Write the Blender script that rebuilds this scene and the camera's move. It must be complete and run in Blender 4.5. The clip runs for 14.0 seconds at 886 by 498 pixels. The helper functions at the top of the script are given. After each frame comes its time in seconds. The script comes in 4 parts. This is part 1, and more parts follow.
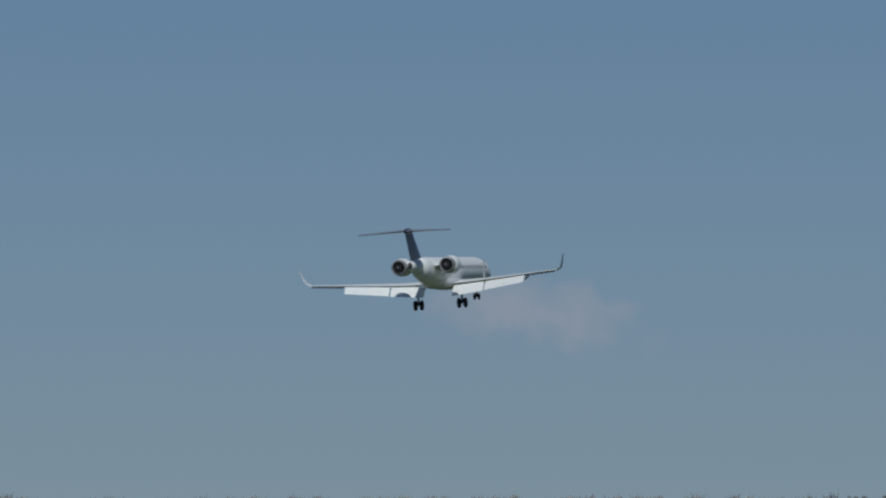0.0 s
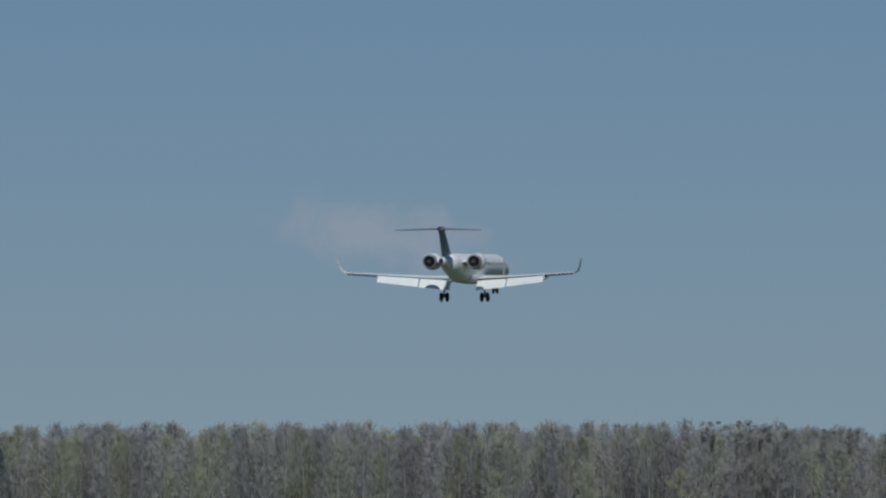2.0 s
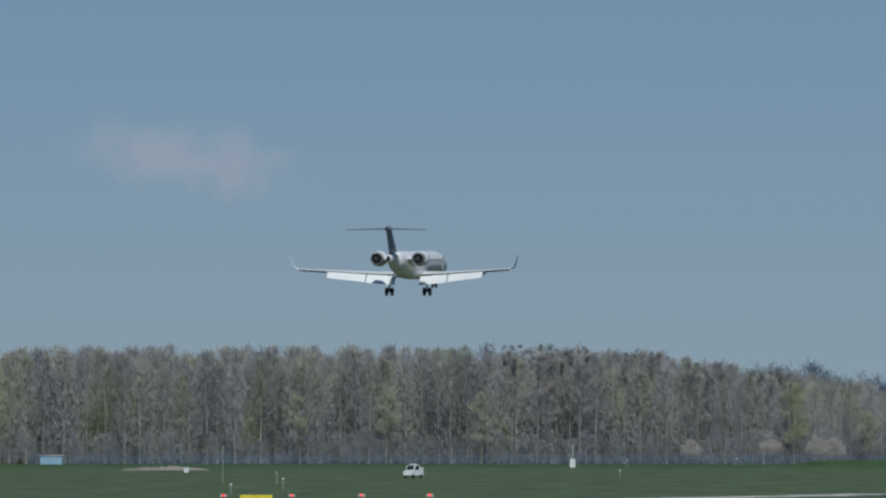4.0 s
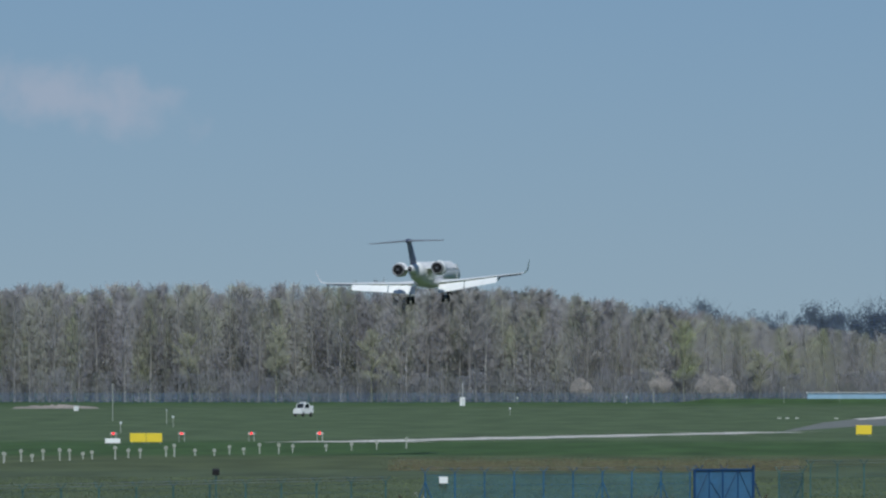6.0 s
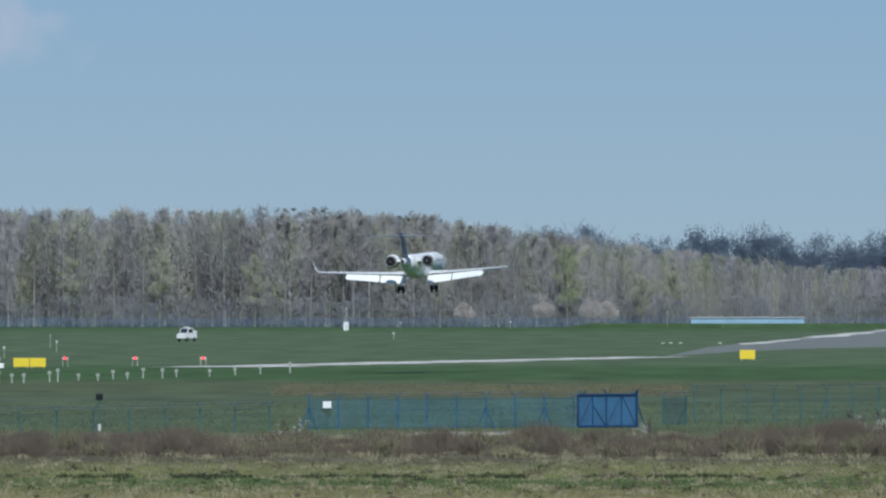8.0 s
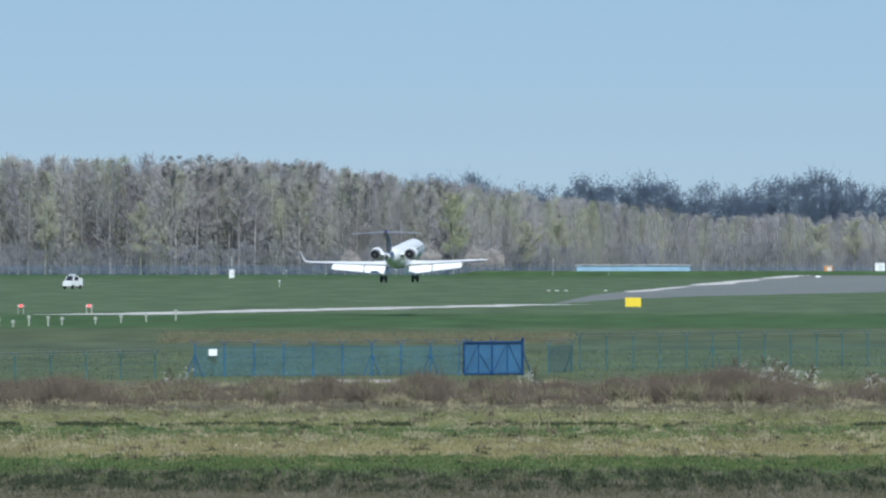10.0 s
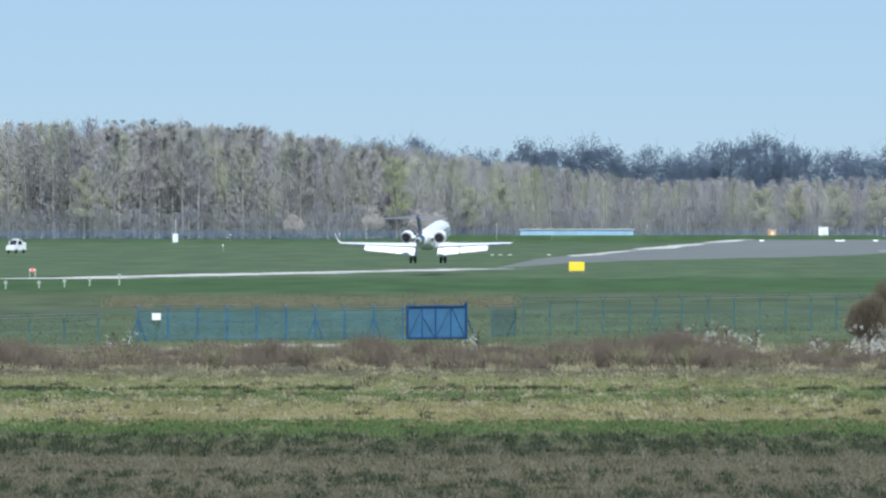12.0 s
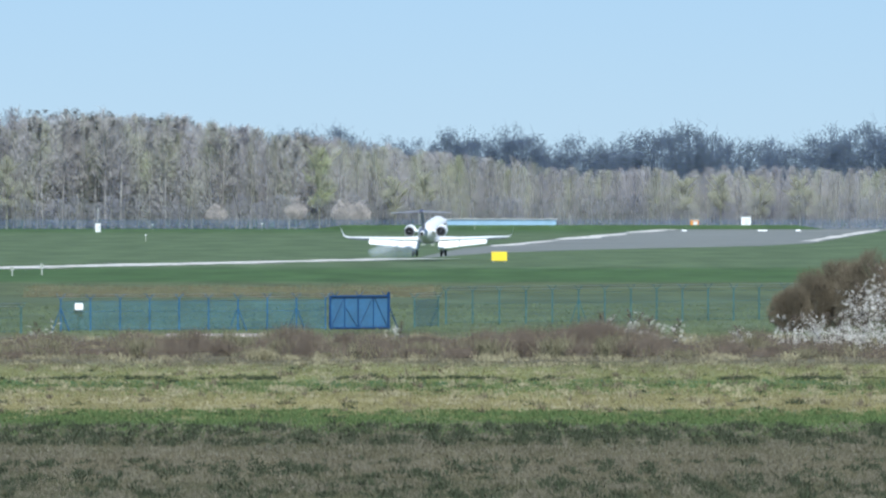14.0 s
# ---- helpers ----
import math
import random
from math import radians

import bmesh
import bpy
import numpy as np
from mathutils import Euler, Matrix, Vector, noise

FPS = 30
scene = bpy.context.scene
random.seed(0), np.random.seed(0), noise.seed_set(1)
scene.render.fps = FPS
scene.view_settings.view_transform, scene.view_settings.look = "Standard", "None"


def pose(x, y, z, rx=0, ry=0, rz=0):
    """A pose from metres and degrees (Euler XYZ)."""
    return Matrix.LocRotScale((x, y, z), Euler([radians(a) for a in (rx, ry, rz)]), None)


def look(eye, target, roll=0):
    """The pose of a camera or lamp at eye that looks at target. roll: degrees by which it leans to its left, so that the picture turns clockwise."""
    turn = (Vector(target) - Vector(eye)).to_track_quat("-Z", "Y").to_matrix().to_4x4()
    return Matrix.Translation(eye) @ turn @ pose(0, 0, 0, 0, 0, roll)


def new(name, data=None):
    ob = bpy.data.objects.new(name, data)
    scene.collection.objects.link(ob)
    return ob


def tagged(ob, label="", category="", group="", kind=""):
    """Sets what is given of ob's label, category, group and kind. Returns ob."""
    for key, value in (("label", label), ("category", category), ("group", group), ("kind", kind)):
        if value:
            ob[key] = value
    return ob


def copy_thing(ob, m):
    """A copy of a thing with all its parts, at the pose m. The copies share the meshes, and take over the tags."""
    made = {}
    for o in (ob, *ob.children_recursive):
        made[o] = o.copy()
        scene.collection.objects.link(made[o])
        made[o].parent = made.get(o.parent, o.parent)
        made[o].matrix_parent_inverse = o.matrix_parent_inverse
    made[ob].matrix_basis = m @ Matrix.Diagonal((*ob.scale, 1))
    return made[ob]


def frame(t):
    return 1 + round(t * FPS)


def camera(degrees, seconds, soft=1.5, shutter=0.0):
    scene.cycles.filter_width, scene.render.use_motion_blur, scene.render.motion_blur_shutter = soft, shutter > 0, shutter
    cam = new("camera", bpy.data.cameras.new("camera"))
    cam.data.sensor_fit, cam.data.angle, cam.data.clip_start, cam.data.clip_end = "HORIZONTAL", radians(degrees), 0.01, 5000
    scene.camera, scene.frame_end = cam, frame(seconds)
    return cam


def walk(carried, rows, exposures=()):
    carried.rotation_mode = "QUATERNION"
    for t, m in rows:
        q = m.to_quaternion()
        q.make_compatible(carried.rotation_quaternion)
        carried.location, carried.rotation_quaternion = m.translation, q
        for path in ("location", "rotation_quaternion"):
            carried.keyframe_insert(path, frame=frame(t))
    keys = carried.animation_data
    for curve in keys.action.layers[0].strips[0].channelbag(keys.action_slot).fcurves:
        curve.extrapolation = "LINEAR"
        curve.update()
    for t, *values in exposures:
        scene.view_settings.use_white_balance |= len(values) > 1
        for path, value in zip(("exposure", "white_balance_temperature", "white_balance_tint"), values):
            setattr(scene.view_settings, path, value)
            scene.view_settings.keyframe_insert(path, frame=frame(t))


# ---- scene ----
# ---- the camera: one long lens on a tripod, 12 m above the field, panning after the aircraft ----
cam = camera(3.2, 14.0, soft=2.4)
EYE = 12.0
PAN = [  # seconds, swing to the left and tilt, in milliradians
    (0.0, 51.63, 19.83), (0.1, 51.02, 19.58), (0.2, 50.38, 18.97), (0.3, 49.60, 18.51), (0.5, 48.95, 17.73), (1.0, 47.42, 16.44), (1.5, 45.53, 15.82), (2.0, 42.43, 15.11),
    (2.2, 40.9, 14.4), (4.3, 28.16, 9.60), (4.5, 27.02, 9.07), (5.0, 25.80, 8.00), (5.5, 24.98, 7.43), (6.0, 22.98, 6.40), (6.5, 21.16, 5.24),
    (7.0, 19.95, 4.22), (7.5, 17.67, 2.83), (8.0, 15.64, 1.66), (8.5, 14.25, 0.48), (9.0, 12.11, -0.45),
    (11.3, 5.84, -2.92), (11.5, 5.61, -3.18), (12.0, 4.88, -3.90), (12.5, 3.88, -4.47), (13.0, 2.49, -4.54), (13.5, 1.07, -4.63), (14.0, 0.0, -4.54)]
walk(cam, [(t, pose(0, 0, EYE, 90 + math.degrees(up / 1000), 0, math.degrees(left / 1000))) for t, left, up in PAN],
     exposures=[(0, -1.22, 5320, 12), (2.0, -1.15, 5320, 12), (5.0, -0.88, 5250, 12), (7.0, -0.67, 5150, 12), (9.0, -0.32, 5150, 12), (11.5, 0.01, 5150, 12), (12.5, 0.1, 5150, 12), (14.0, 0.16, 5150, 12)])

# ---- sky and sun ----
SUN_UP, SUN_ROUND = 44, 173  # elevation and compass turn from straight ahead, clockwise
world = bpy.data.worlds.new("sky")
scene.world = world
world.use_nodes = True
wt = world.node_tree
sky = wt.nodes.new("ShaderNodeTexSky")
sky.sky_type, sky.sun_disc = "NISHITA", False
sky.sun_elevation, sky.sun_rotation = radians(SUN_UP), radians(SUN_ROUND)
sky.air_density, sky.dust_density, sky.ozone_density = 0.6, 0.0, 4.0
back = wt.nodes["Background"]
back.inputs["Strength"].default_value = 0.06
# one thin fair-weather cloud low over the wood
tc = wt.nodes.new("ShaderNodeTexCoord")
sep = wt.nodes.new("ShaderNodeSeparateXYZ")
wt.links.new(tc.outputs["Generated"], sep.inputs[0])


def sum_node(op, a, b=None, c=None):
    q = wt.nodes.new("ShaderNodeMath")
    q.operation = op
    for k, v in enumerate((a, b, c)):
        if v is not None and not isinstance(v, (int, float)):
            wt.links.new(v, q.inputs[k])
        elif v is not None:
            q.inputs[k].default_value = v
    return q.outputs[0]


east, high = sum_node("DIVIDE", sep.outputs["X"], sep.outputs["Y"]), sum_node("DIVIDE", sep.outputs["Z"], sep.outputs["Y"])
du = sum_node("MULTIPLY_ADD", east, 1000 / 9.0, 45.6 / 9.0)
dv = sum_node("ADD", sum_node("MULTIPLY_ADD", high, 1000 / 2.9, -15.7 / 2.9), sum_node("MULTIPLY", du, 0.45))
away = sum_node("SQRT", sum_node("ADD", sum_node("MULTIPLY", du, du), sum_node("MULTIPLY", dv, dv)))
puff = wt.nodes.new("ShaderNodeTexNoise")
puff.inputs["Scale"].default_value, puff.inputs["Detail"].default_value = 420.0, 5.0
wt.links.new(tc.outputs["Generated"], puff.inputs["Vector"])
body = sum_node("MULTIPLY_ADD", puff.outputs["Fac"], 1.3, sum_node("MULTIPLY", away, -1.0))
fade = wt.nodes.new("ShaderNodeMapRange")
fade.interpolation_type = "SMOOTHSTEP"
fade.inputs["From Min"].default_value, fade.inputs["From Max"].default_value = -0.3, 0.55
fade.inputs["To Max"].default_value = 0.82
in_front = sum_node("GREATER_THAN", sep.outputs["Y"], 0.0)
wt.links.new(body, fade.inputs["Value"])
mix = wt.nodes.new("ShaderNodeMix")
mix.data_type = "RGBA"
wt.links.new(sum_node("MULTIPLY", fade.outputs[0], in_front), mix.inputs["Factor"])
# scattered light of the open sky overhead
dome = wt.nodes.new("ShaderNodeMapRange")
dome.interpolation_type = "SMOOTHSTEP"
dome.inputs["From Min"].default_value, dome.inputs["From Max"].default_value = 0.04, 0.6
wt.links.new(sep.outputs["Z"], dome.inputs["Value"])
over = wt.nodes.new("ShaderNodeVectorMath")
over.operation = "MULTIPLY_ADD"
over.inputs[0].default_value = (1.5, 2.2, 3.4)
wt.links.new(dome.outputs[0], over.inputs[1])
wt.links.new(sky.outputs[0], over.inputs[2])
wt.links.new(over.outputs[0], mix.inputs["A"])
mix.inputs["B"].default_value = (10.9, 11.1, 10.9, 1)
wt.links.new(mix.outputs["Result"], back.inputs["Color"])
sun = new("sun", bpy.data.lights.new("sun", "SUN"))
sun.data.energy, sun.data.angle, sun.data.color = 5.5, radians(0.53), (1.0, 0.92, 0.71)
s_dir = Vector((math.sin(radians(SUN_ROUND)) * math.cos(radians(SUN_UP)), math.cos(radians(SUN_ROUND)) * math.cos(radians(SUN_UP)), math.sin(radians(SUN_UP))))
sun.matrix_world = look(s_dir * 300, (0, 0, 0))


# ---- materials ----
def material(name, colour, rough=0.7, metal=0.0, vary=0.25, scale=1.0, island=0.0, bump=0.0, glow=None, alpha=1.0, spec=0.5):
    """A principled surface whose colour varies at two scales, and from piece to piece."""
    m = bpy.data.materials.new(name)
    m.use_nodes = True
    n, l = m.node_tree.nodes, m.node_tree.links
    b = n["Principled BSDF"]
    b.inputs["Roughness"].default_value, b.inputs["Metallic"].default_value = rough, metal
    b.inputs["Specular IOR Level"].default_value = spec
    b.inputs["Alpha"].default_value = alpha
    geo = n.new("ShaderNodeNewGeometry")
    tc = n.new("ShaderNodeTexCoord")
    fine, wide = n.new("ShaderNodeTexNoise"), n.new("ShaderNodeTexNoise")
    fine.inputs["Scale"].default_value, wide.inputs["Scale"].default_value = 6 * scale, 0.7 * scale
    fine.inputs["Detail"].default_value = 6
    for q in (fine, wide):
        l.new(tc.outputs["Object"], q.inputs["Vector"])
    add = n.new("ShaderNodeMath")
    add.operation = "ADD"
    l.new(fine.outputs["Fac"], add.inputs[0])
    l.new(wide.outputs["Fac"], add.inputs[1])
    last = add.outputs[0]
    if island:
        isl = n.new("ShaderNodeMath")
        isl.operation = "MULTIPLY_ADD"
        l.new(geo.outputs["Random Per Island"], isl.inputs[0])
        isl.inputs[1].default_value = island
        l.new(last, isl.inputs[2])
        last = isl.outputs[0]
    rng = n.new("ShaderNodeMapRange")
    rng.inputs["From Min"].default_value, rng.inputs["From Max"].default_value = 0.6, 1.4 + island
    rng.inputs["To Min"].default_value, rng.inputs["To Max"].default_value = 1 - vary, 1 + vary
    l.new(last, rng.inputs["Value"])
    mul = n.new("ShaderNodeVectorMath")
    mul.operation = "SCALE"
    mul.inputs[0].default_value = colour
    l.new(rng.outputs[0], mul.inputs["Scale"])
    l.new(mul.outputs[0], b.inputs["Base Color"])
    if bump:
        bp = n.new("ShaderNodeBump")
        bp.inputs["Strength"].default_value = bump
        l.new(fine.outputs["Fac"], bp.inputs["Height"])
        l.new(bp.outputs[0], b.inputs["Normal"])
    if glow:
        b.inputs["Emission Color"].default_value = (*glow[0], 1)
        b.inputs["Emission Strength"].default_value = glow[1]
    return m


def field_material(name, stops, blotch, island=0.0, vary=0.3):
    """Vegetation whose kind, with a painted cloud shadow nearest, changes in strips across the field (range in metres,
    colour), with wavering borders.
    """
    m = bpy.data.materials.new(name)
    m.use_nodes = True
    n, l = m.node_tree.nodes, m.node_tree.links
    b = n["Principled BSDF"]
    b.inputs["Roughness"].default_value = 0.9
    b.inputs["Specular IOR Level"].default_value = 0.15
    geo = n.new("ShaderNodeNewGeometry")
    sep = n.new("ShaderNodeSeparateXYZ")
    l.new(geo.outputs["Position"], sep.inputs[0])
    warp = n.new("ShaderNodeTexNoise")
    warp.inputs["Scale"].default_value, warp.inputs["Detail"].default_value = 0.13, 5
    l.new(geo.outputs["Position"], warp.inputs["Vector"])
    # log of the range, so that near strips get as much room as far ones
    off = n.new("ShaderNodeMath")
    off.operation = "MULTIPLY_ADD"
    off.inputs[1].default_value, off.inputs[2].default_value = blotch, 1 - blotch / 2
    l.new(warp.outputs["Fac"], off.inputs[0])
    shift = off.outputs[0]
    if island:
        stray = n.new("ShaderNodeMath")
        stray.operation = "MULTIPLY_ADD"
        stray.inputs[1].default_value = 0.05
        l.new(geo.outputs["Random Per Island"], stray.inputs[0])
        l.new(shift, stray.inputs[2])
        shift = stray.outputs[0]
    mul = n.new("ShaderNodeMath")
    mul.operation = "MULTIPLY"
    l.new(sep.outputs["Y"], mul.inputs[0])
    l.new(shift, mul.inputs[1])
    lg = n.new("ShaderNodeMath")
    lg.operation = "LOGARITHM"
    lg.inputs[1].default_value = math.e
    l.new(mul.outputs[0], lg.inputs[0])
    mr = n.new("ShaderNodeMapRange")
    lo, hi = math.log(400), math.log(5000)
    mr.inputs["From Min"].default_value, mr.inputs["From Max"].default_value = lo, hi
    l.new(lg.outputs[0], mr.inputs["Value"])
    ramp = n.new("ShaderNodeValToRGB")
    l.new(mr.outputs[0], ramp.inputs[0])
    els = ramp.color_ramp.elements
    while len(els) < len(stops):
        els.new(0.5)
    for e, (r, c) in zip(els, sorted(stops)):
        e.position = (math.log(r) - lo) / (hi - lo)
    for e, (r, c) in zip(els, sorted(stops)):
        e.color = (*c, 1)
    fine, wide = n.new("ShaderNodeTexNoise"), n.new("ShaderNodeTexNoise")
    fine.inputs["Scale"].default_value, fine.inputs["Detail"].default_value = 1.3, 7
    wide.inputs["Scale"].default_value, wide.inputs["Detail"].default_value = 0.05, 5
    swath, lay = n.new("ShaderNodeTexNoise"), n.new("ShaderNodeVectorMath")
    lay.operation = "MULTIPLY"
    lay.inputs[1].default_value = (0.14, 0.016, 0.1)
    swath.inputs["Scale"].default_value, swath.inputs["Detail"].default_value = 1.0, 6
    l.new(geo.outputs["Position"], lay.inputs[0])
    l.new(lay.outputs[0], swath.inputs["Vector"])
    add, both = n.new("ShaderNodeMath"), n.new("ShaderNodeMath")
    add.operation, both.operation = "MULTIPLY_ADD", "ADD"
    for k, q in enumerate((fine, wide)):
        l.new(geo.outputs["Position"], q.inputs["Vector"])
        l.new(q.outputs["Fac"], both.inputs[k])
    half = n.new("ShaderNodeMath")
    half.operation = "MULTIPLY_ADD"
    half.inputs[1].default_value, half.inputs[2].default_value = 0.5, 0.0
    l.new(both.outputs[0], half.inputs[0])
    add.inputs[1].default_value = 1.0
    l.new(swath.outputs["Fac"], add.inputs[0])
    l.new(half.outputs[0], add.inputs[2])
    last = add.outputs[0]
    if island:
        isl = n.new("ShaderNodeMath")
        isl.operation = "MULTIPLY_ADD"
        isl.inputs[1].default_value = island
        l.new(geo.outputs["Random Per Island"], isl.inputs[0])
        l.new(last, isl.inputs[2])
        last = isl.outputs[0]
    rng = n.new("ShaderNodeMapRange")
    rng.inputs["From Min"].default_value, rng.inputs["From Max"].default_value = 0.6, 1.4 + island
    rng.inputs["To Min"].default_value, rng.inputs["To Max"].default_value = 1 - vary, 1 + vary
    l.new(last, rng.inputs["Value"])
    sc = n.new("ShaderNodeVectorMath")
    sc.operation = "SCALE"
    l.new(ramp.outputs[0], sc.inputs[0])
    l.new(rng.outputs[0], sc.inputs["Scale"])
    l.new(sc.outputs[0], b.inputs["Base Color"])
    return m


GREEN, DEEP, STRAW, PALE = (0.102, 0.138, 0.066), (0.068, 0.113, 0.038), (0.225, 0.203, 0.095), (0.19, 0.192, 0.08)
SHADOWED, BROWN, DRY = (0.058, 0.062, 0.033), (0.138, 0.124, 0.08), (0.10, 0.12, 0.056)
LUSH = (0.088, 0.126, 0.046)
MEAD = (0.098, 0.122, 0.064)
# nearest strips: a cloud's shadow put into the weeds' brown and green
SHADOWED_MIX = tuple(0.7 * a + 0.38 * b for a, b in zip(SHADOWED, BROWN))
STRIPS = [(400, SHADOWED_MIX), (600, SHADOWED_MIX), (640, SHADOWED_MIX), (662, BROWN), (696, BROWN), (708, SHADOWED_MIX), (756, SHADOWED_MIX), (770, LUSH), (806, LUSH), (818, STRAW),
          (890, STRAW), (906, PALE), (914, DEEP), (936, DEEP), (946, PALE), (1010, PALE), (1030, BROWN), (1190, BROWN), (1230, DRY), (1270, MEAD),
          (1560, MEAD), (1620, DRY), (1790, DRY), (1830, DEEP), (2050, DEEP), (2130, GREEN), (3300, GREEN), (3600, DEEP), (5000, DEEP)]
M_GROUND = field_material("field", STRIPS, 0.06, vary=0.45)
M_TUFT_SOFT = field_material("long_grass", [(r, tuple(v * 1.15 for v in c)) for r, c in STRIPS], 0.06, island=0.5, vary=0.25)
M_TUFT = field_material("grass", [(r, tuple(v * 0.88 for v in c)) for r, c in STRIPS], 0.17, island=0.8, vary=0.42)
M_WHITE = material("white_paint", (0.84, 0.84, 0.82), 0.5, vary=0.06, spec=0.3)
M_GREY = material("grey_paint", (0.60, 0.60, 0.60), 0.4, vary=0.1)
M_METAL = material("bare_metal", (0.42, 0.42, 0.43), 0.35, 0.8, vary=0.15)
M_DULL = material("dull_metal", (0.30, 0.30, 0.31), 0.5, 0.6, vary=0.25)
# tailplane grey: a pale paint darkened for the shade underneath
M_HALFSHADE = material("half_shaded_paint", (0.24, 0.24, 0.25), 0.4, vary=0.1)
M_NAVY = material("navy_paint", (0.035, 0.04, 0.09), 0.35, vary=0.1)
M_BLACK = material("black_rubber", (0.02, 0.02, 0.022), 0.8)
# near-black metal; its solid discs stand for the shade inside openings
M_HOLE = material("dark_opening_metal", (0.03, 0.03, 0.035), 0.6, 0.5)
M_BARK = material("bark", (0.33, 0.31, 0.295), 0.95, vary=0.15, scale=0.05, island=0.3, spec=0.1, alpha=0.6)
M_TRUNK = material("pale_bark", (0.30, 0.29, 0.27), 0.95, vary=0.35, scale=0.05, spec=0.1)
M_TWIG_G = material("budding_twigs", (0.30, 0.302, 0.205), 0.95, vary=0.13, scale=0.05, island=0.4, spec=0.1)
# haze of the distance is put into this wood's blue-grey colour
M_FAR = material("hazy_far_wood", (0.088, 0.112, 0.155), 0.95, vary=0.2, scale=0.02, island=0.1, spec=0.1, alpha=0.5)
M_RUNWAY = material("worn_concrete", (0.185, 0.19, 0.165), 0.85, vary=0.3, scale=0.04)
M_PALE = material("pale_edge_strip", (0.62, 0.585, 0.52), 0.8, vary=0.2, scale=0.2)
M_YELLOW = material("yellow_panel", (0.80, 0.60, 0.02), 0.5, vary=0.08)
M_BLUEMESH = material("blue_wire_mesh", (0.04, 0.135, 0.29), 0.6, vary=0.3, alpha=0.78)
M_THINMESH = material("thin_wire_mesh", (0.06, 0.17, 0.17), 0.6, vary=0.2, alpha=0.08)
M_POST = material("teal_post", (0.05, 0.12, 0.125), 0.6, vary=0.3)
M_BLUEPOST = material("blue_post", (0.03, 0.105, 0.21), 0.6, vary=0.4)
M_FRINGE = material("dry_brown_weeds", (0.15, 0.14, 0.085), 0.95, vary=0.45, scale=0.1, island=0.5, spec=0.1, alpha=0.4)
M_RED = material("red_lamp", (0.6, 0.02, 0.02), 0.3, glow=((1.0, 0.012, 0.02), 4.0))
M_LIGHTGREY = material("pale_sheet_metal", (0.62, 0.63, 0.62), 0.5, vary=0.15)
M_BRUSH = material("brown_scrub", (0.128, 0.104, 0.08), 0.95, vary=0.4, scale=0.2, island=0.6, spec=0.1, alpha=0.7)
M_BLOSSOM = material("white_blossom", (0.52, 0.50, 0.45), 0.8, vary=0.2, island=0.6)
# mistletoe greyed and lightened: distance haze put into its colour
M_MISTLE = material("mistletoe", (0.13, 0.13, 0.12), 0.9, vary=0.3, island=0.8, spec=0.1, alpha=0.55)
M_FRESH = material("fresh_leaf", (0.33, 0.36, 0.19), 0.8, vary=0.2, island=0.4, spec=0.2, alpha=0.5)
M_LEAF = material("pale_leaf", (0.30, 0.30, 0.22), 0.8, vary=0.2, island=0.4, spec=0.2, alpha=0.45)
M_PALEBLOOM = material("pale_bloom", (0.44, 0.40, 0.365), 0.9, vary=0.15, island=0.4, spec=0.1, alpha=0.6)
M_CONIFER = material("conifer_needles", (0.12, 0.135, 0.14), 0.9, vary=0.3, island=0.5, spec=0.1, alpha=0.5)
M_EARTH = material("pale_earth", (0.30, 0.26, 0.225), 0.95, vary=0.3, scale=0.4)
M_PANEL = material("blue_green_mesh", (0.045, 0.14, 0.19), 0.6, vary=0.4, alpha=0.42)
# the blue of this mesh also carries the haze low before the wood
M_FARMESH = material("hazy_wire_mesh", (0.10, 0.15, 0.23), 0.8, vary=0.3, scale=0.05, alpha=0.34)
M_STRAWSTEM = material("straw", (0.27, 0.245, 0.15), 0.9, vary=0.4, scale=0.3, island=1.2, spec=0.15)
M_OLIVE = material("olive_brown_twigs", (0.135, 0.113, 0.078), 0.95, vary=0.4, scale=0.3, island=1.2, spec=0.1)
M_WEED = material("dark_weed", (0.041, 0.050, 0.028), 0.9, vary=0.4, scale=0.3, island=1.2, spec=0.15)
M_GREYSTALK = material("grey_stalk", (0.14, 0.128, 0.092), 0.95, vary=0.4, scale=0.3, island=1.2, spec=0.1)
M_VERGE = material("fresh_grass", (0.08, 0.115, 0.04), 0.9, vary=0.35, scale=0.3, island=0.8, spec=0.15)
M_POSTGREY = material("weathered_post", (0.44, 0.45, 0.39), 0.8, vary=0.3)
M_OLIVESCRUB = material("olive_scrub", (0.155, 0.145, 0.09), 0.95, vary=0.4, scale=0.2, island=1.2, spec=0.1)
# dark tone for the aileron: shade under the outer wing, put into the paint
M_WINGSHADE = material("shade_dark_paint", (0.07, 0.075, 0.09), 0.4, vary=0.1)
M_SMOKE = material("smoke", (0.75, 0.80, 0.88), 1.0, vary=0.1, alpha=0.085, spec=0.0)
M_GATE = material("dark_blue_paint", (0.013, 0.05, 0.14), 0.5, vary=0.2)
M_GLASS = material("dark_glass", (0.03, 0.035, 0.04), 0.1)
M_ORANGE = material("orange_paint", (0.6, 0.25, 0.04), 0.6)
M_BLUESHEET = material("light_blue_sheet", (0.27, 0.40, 0.53), 0.6, vary=0.2)


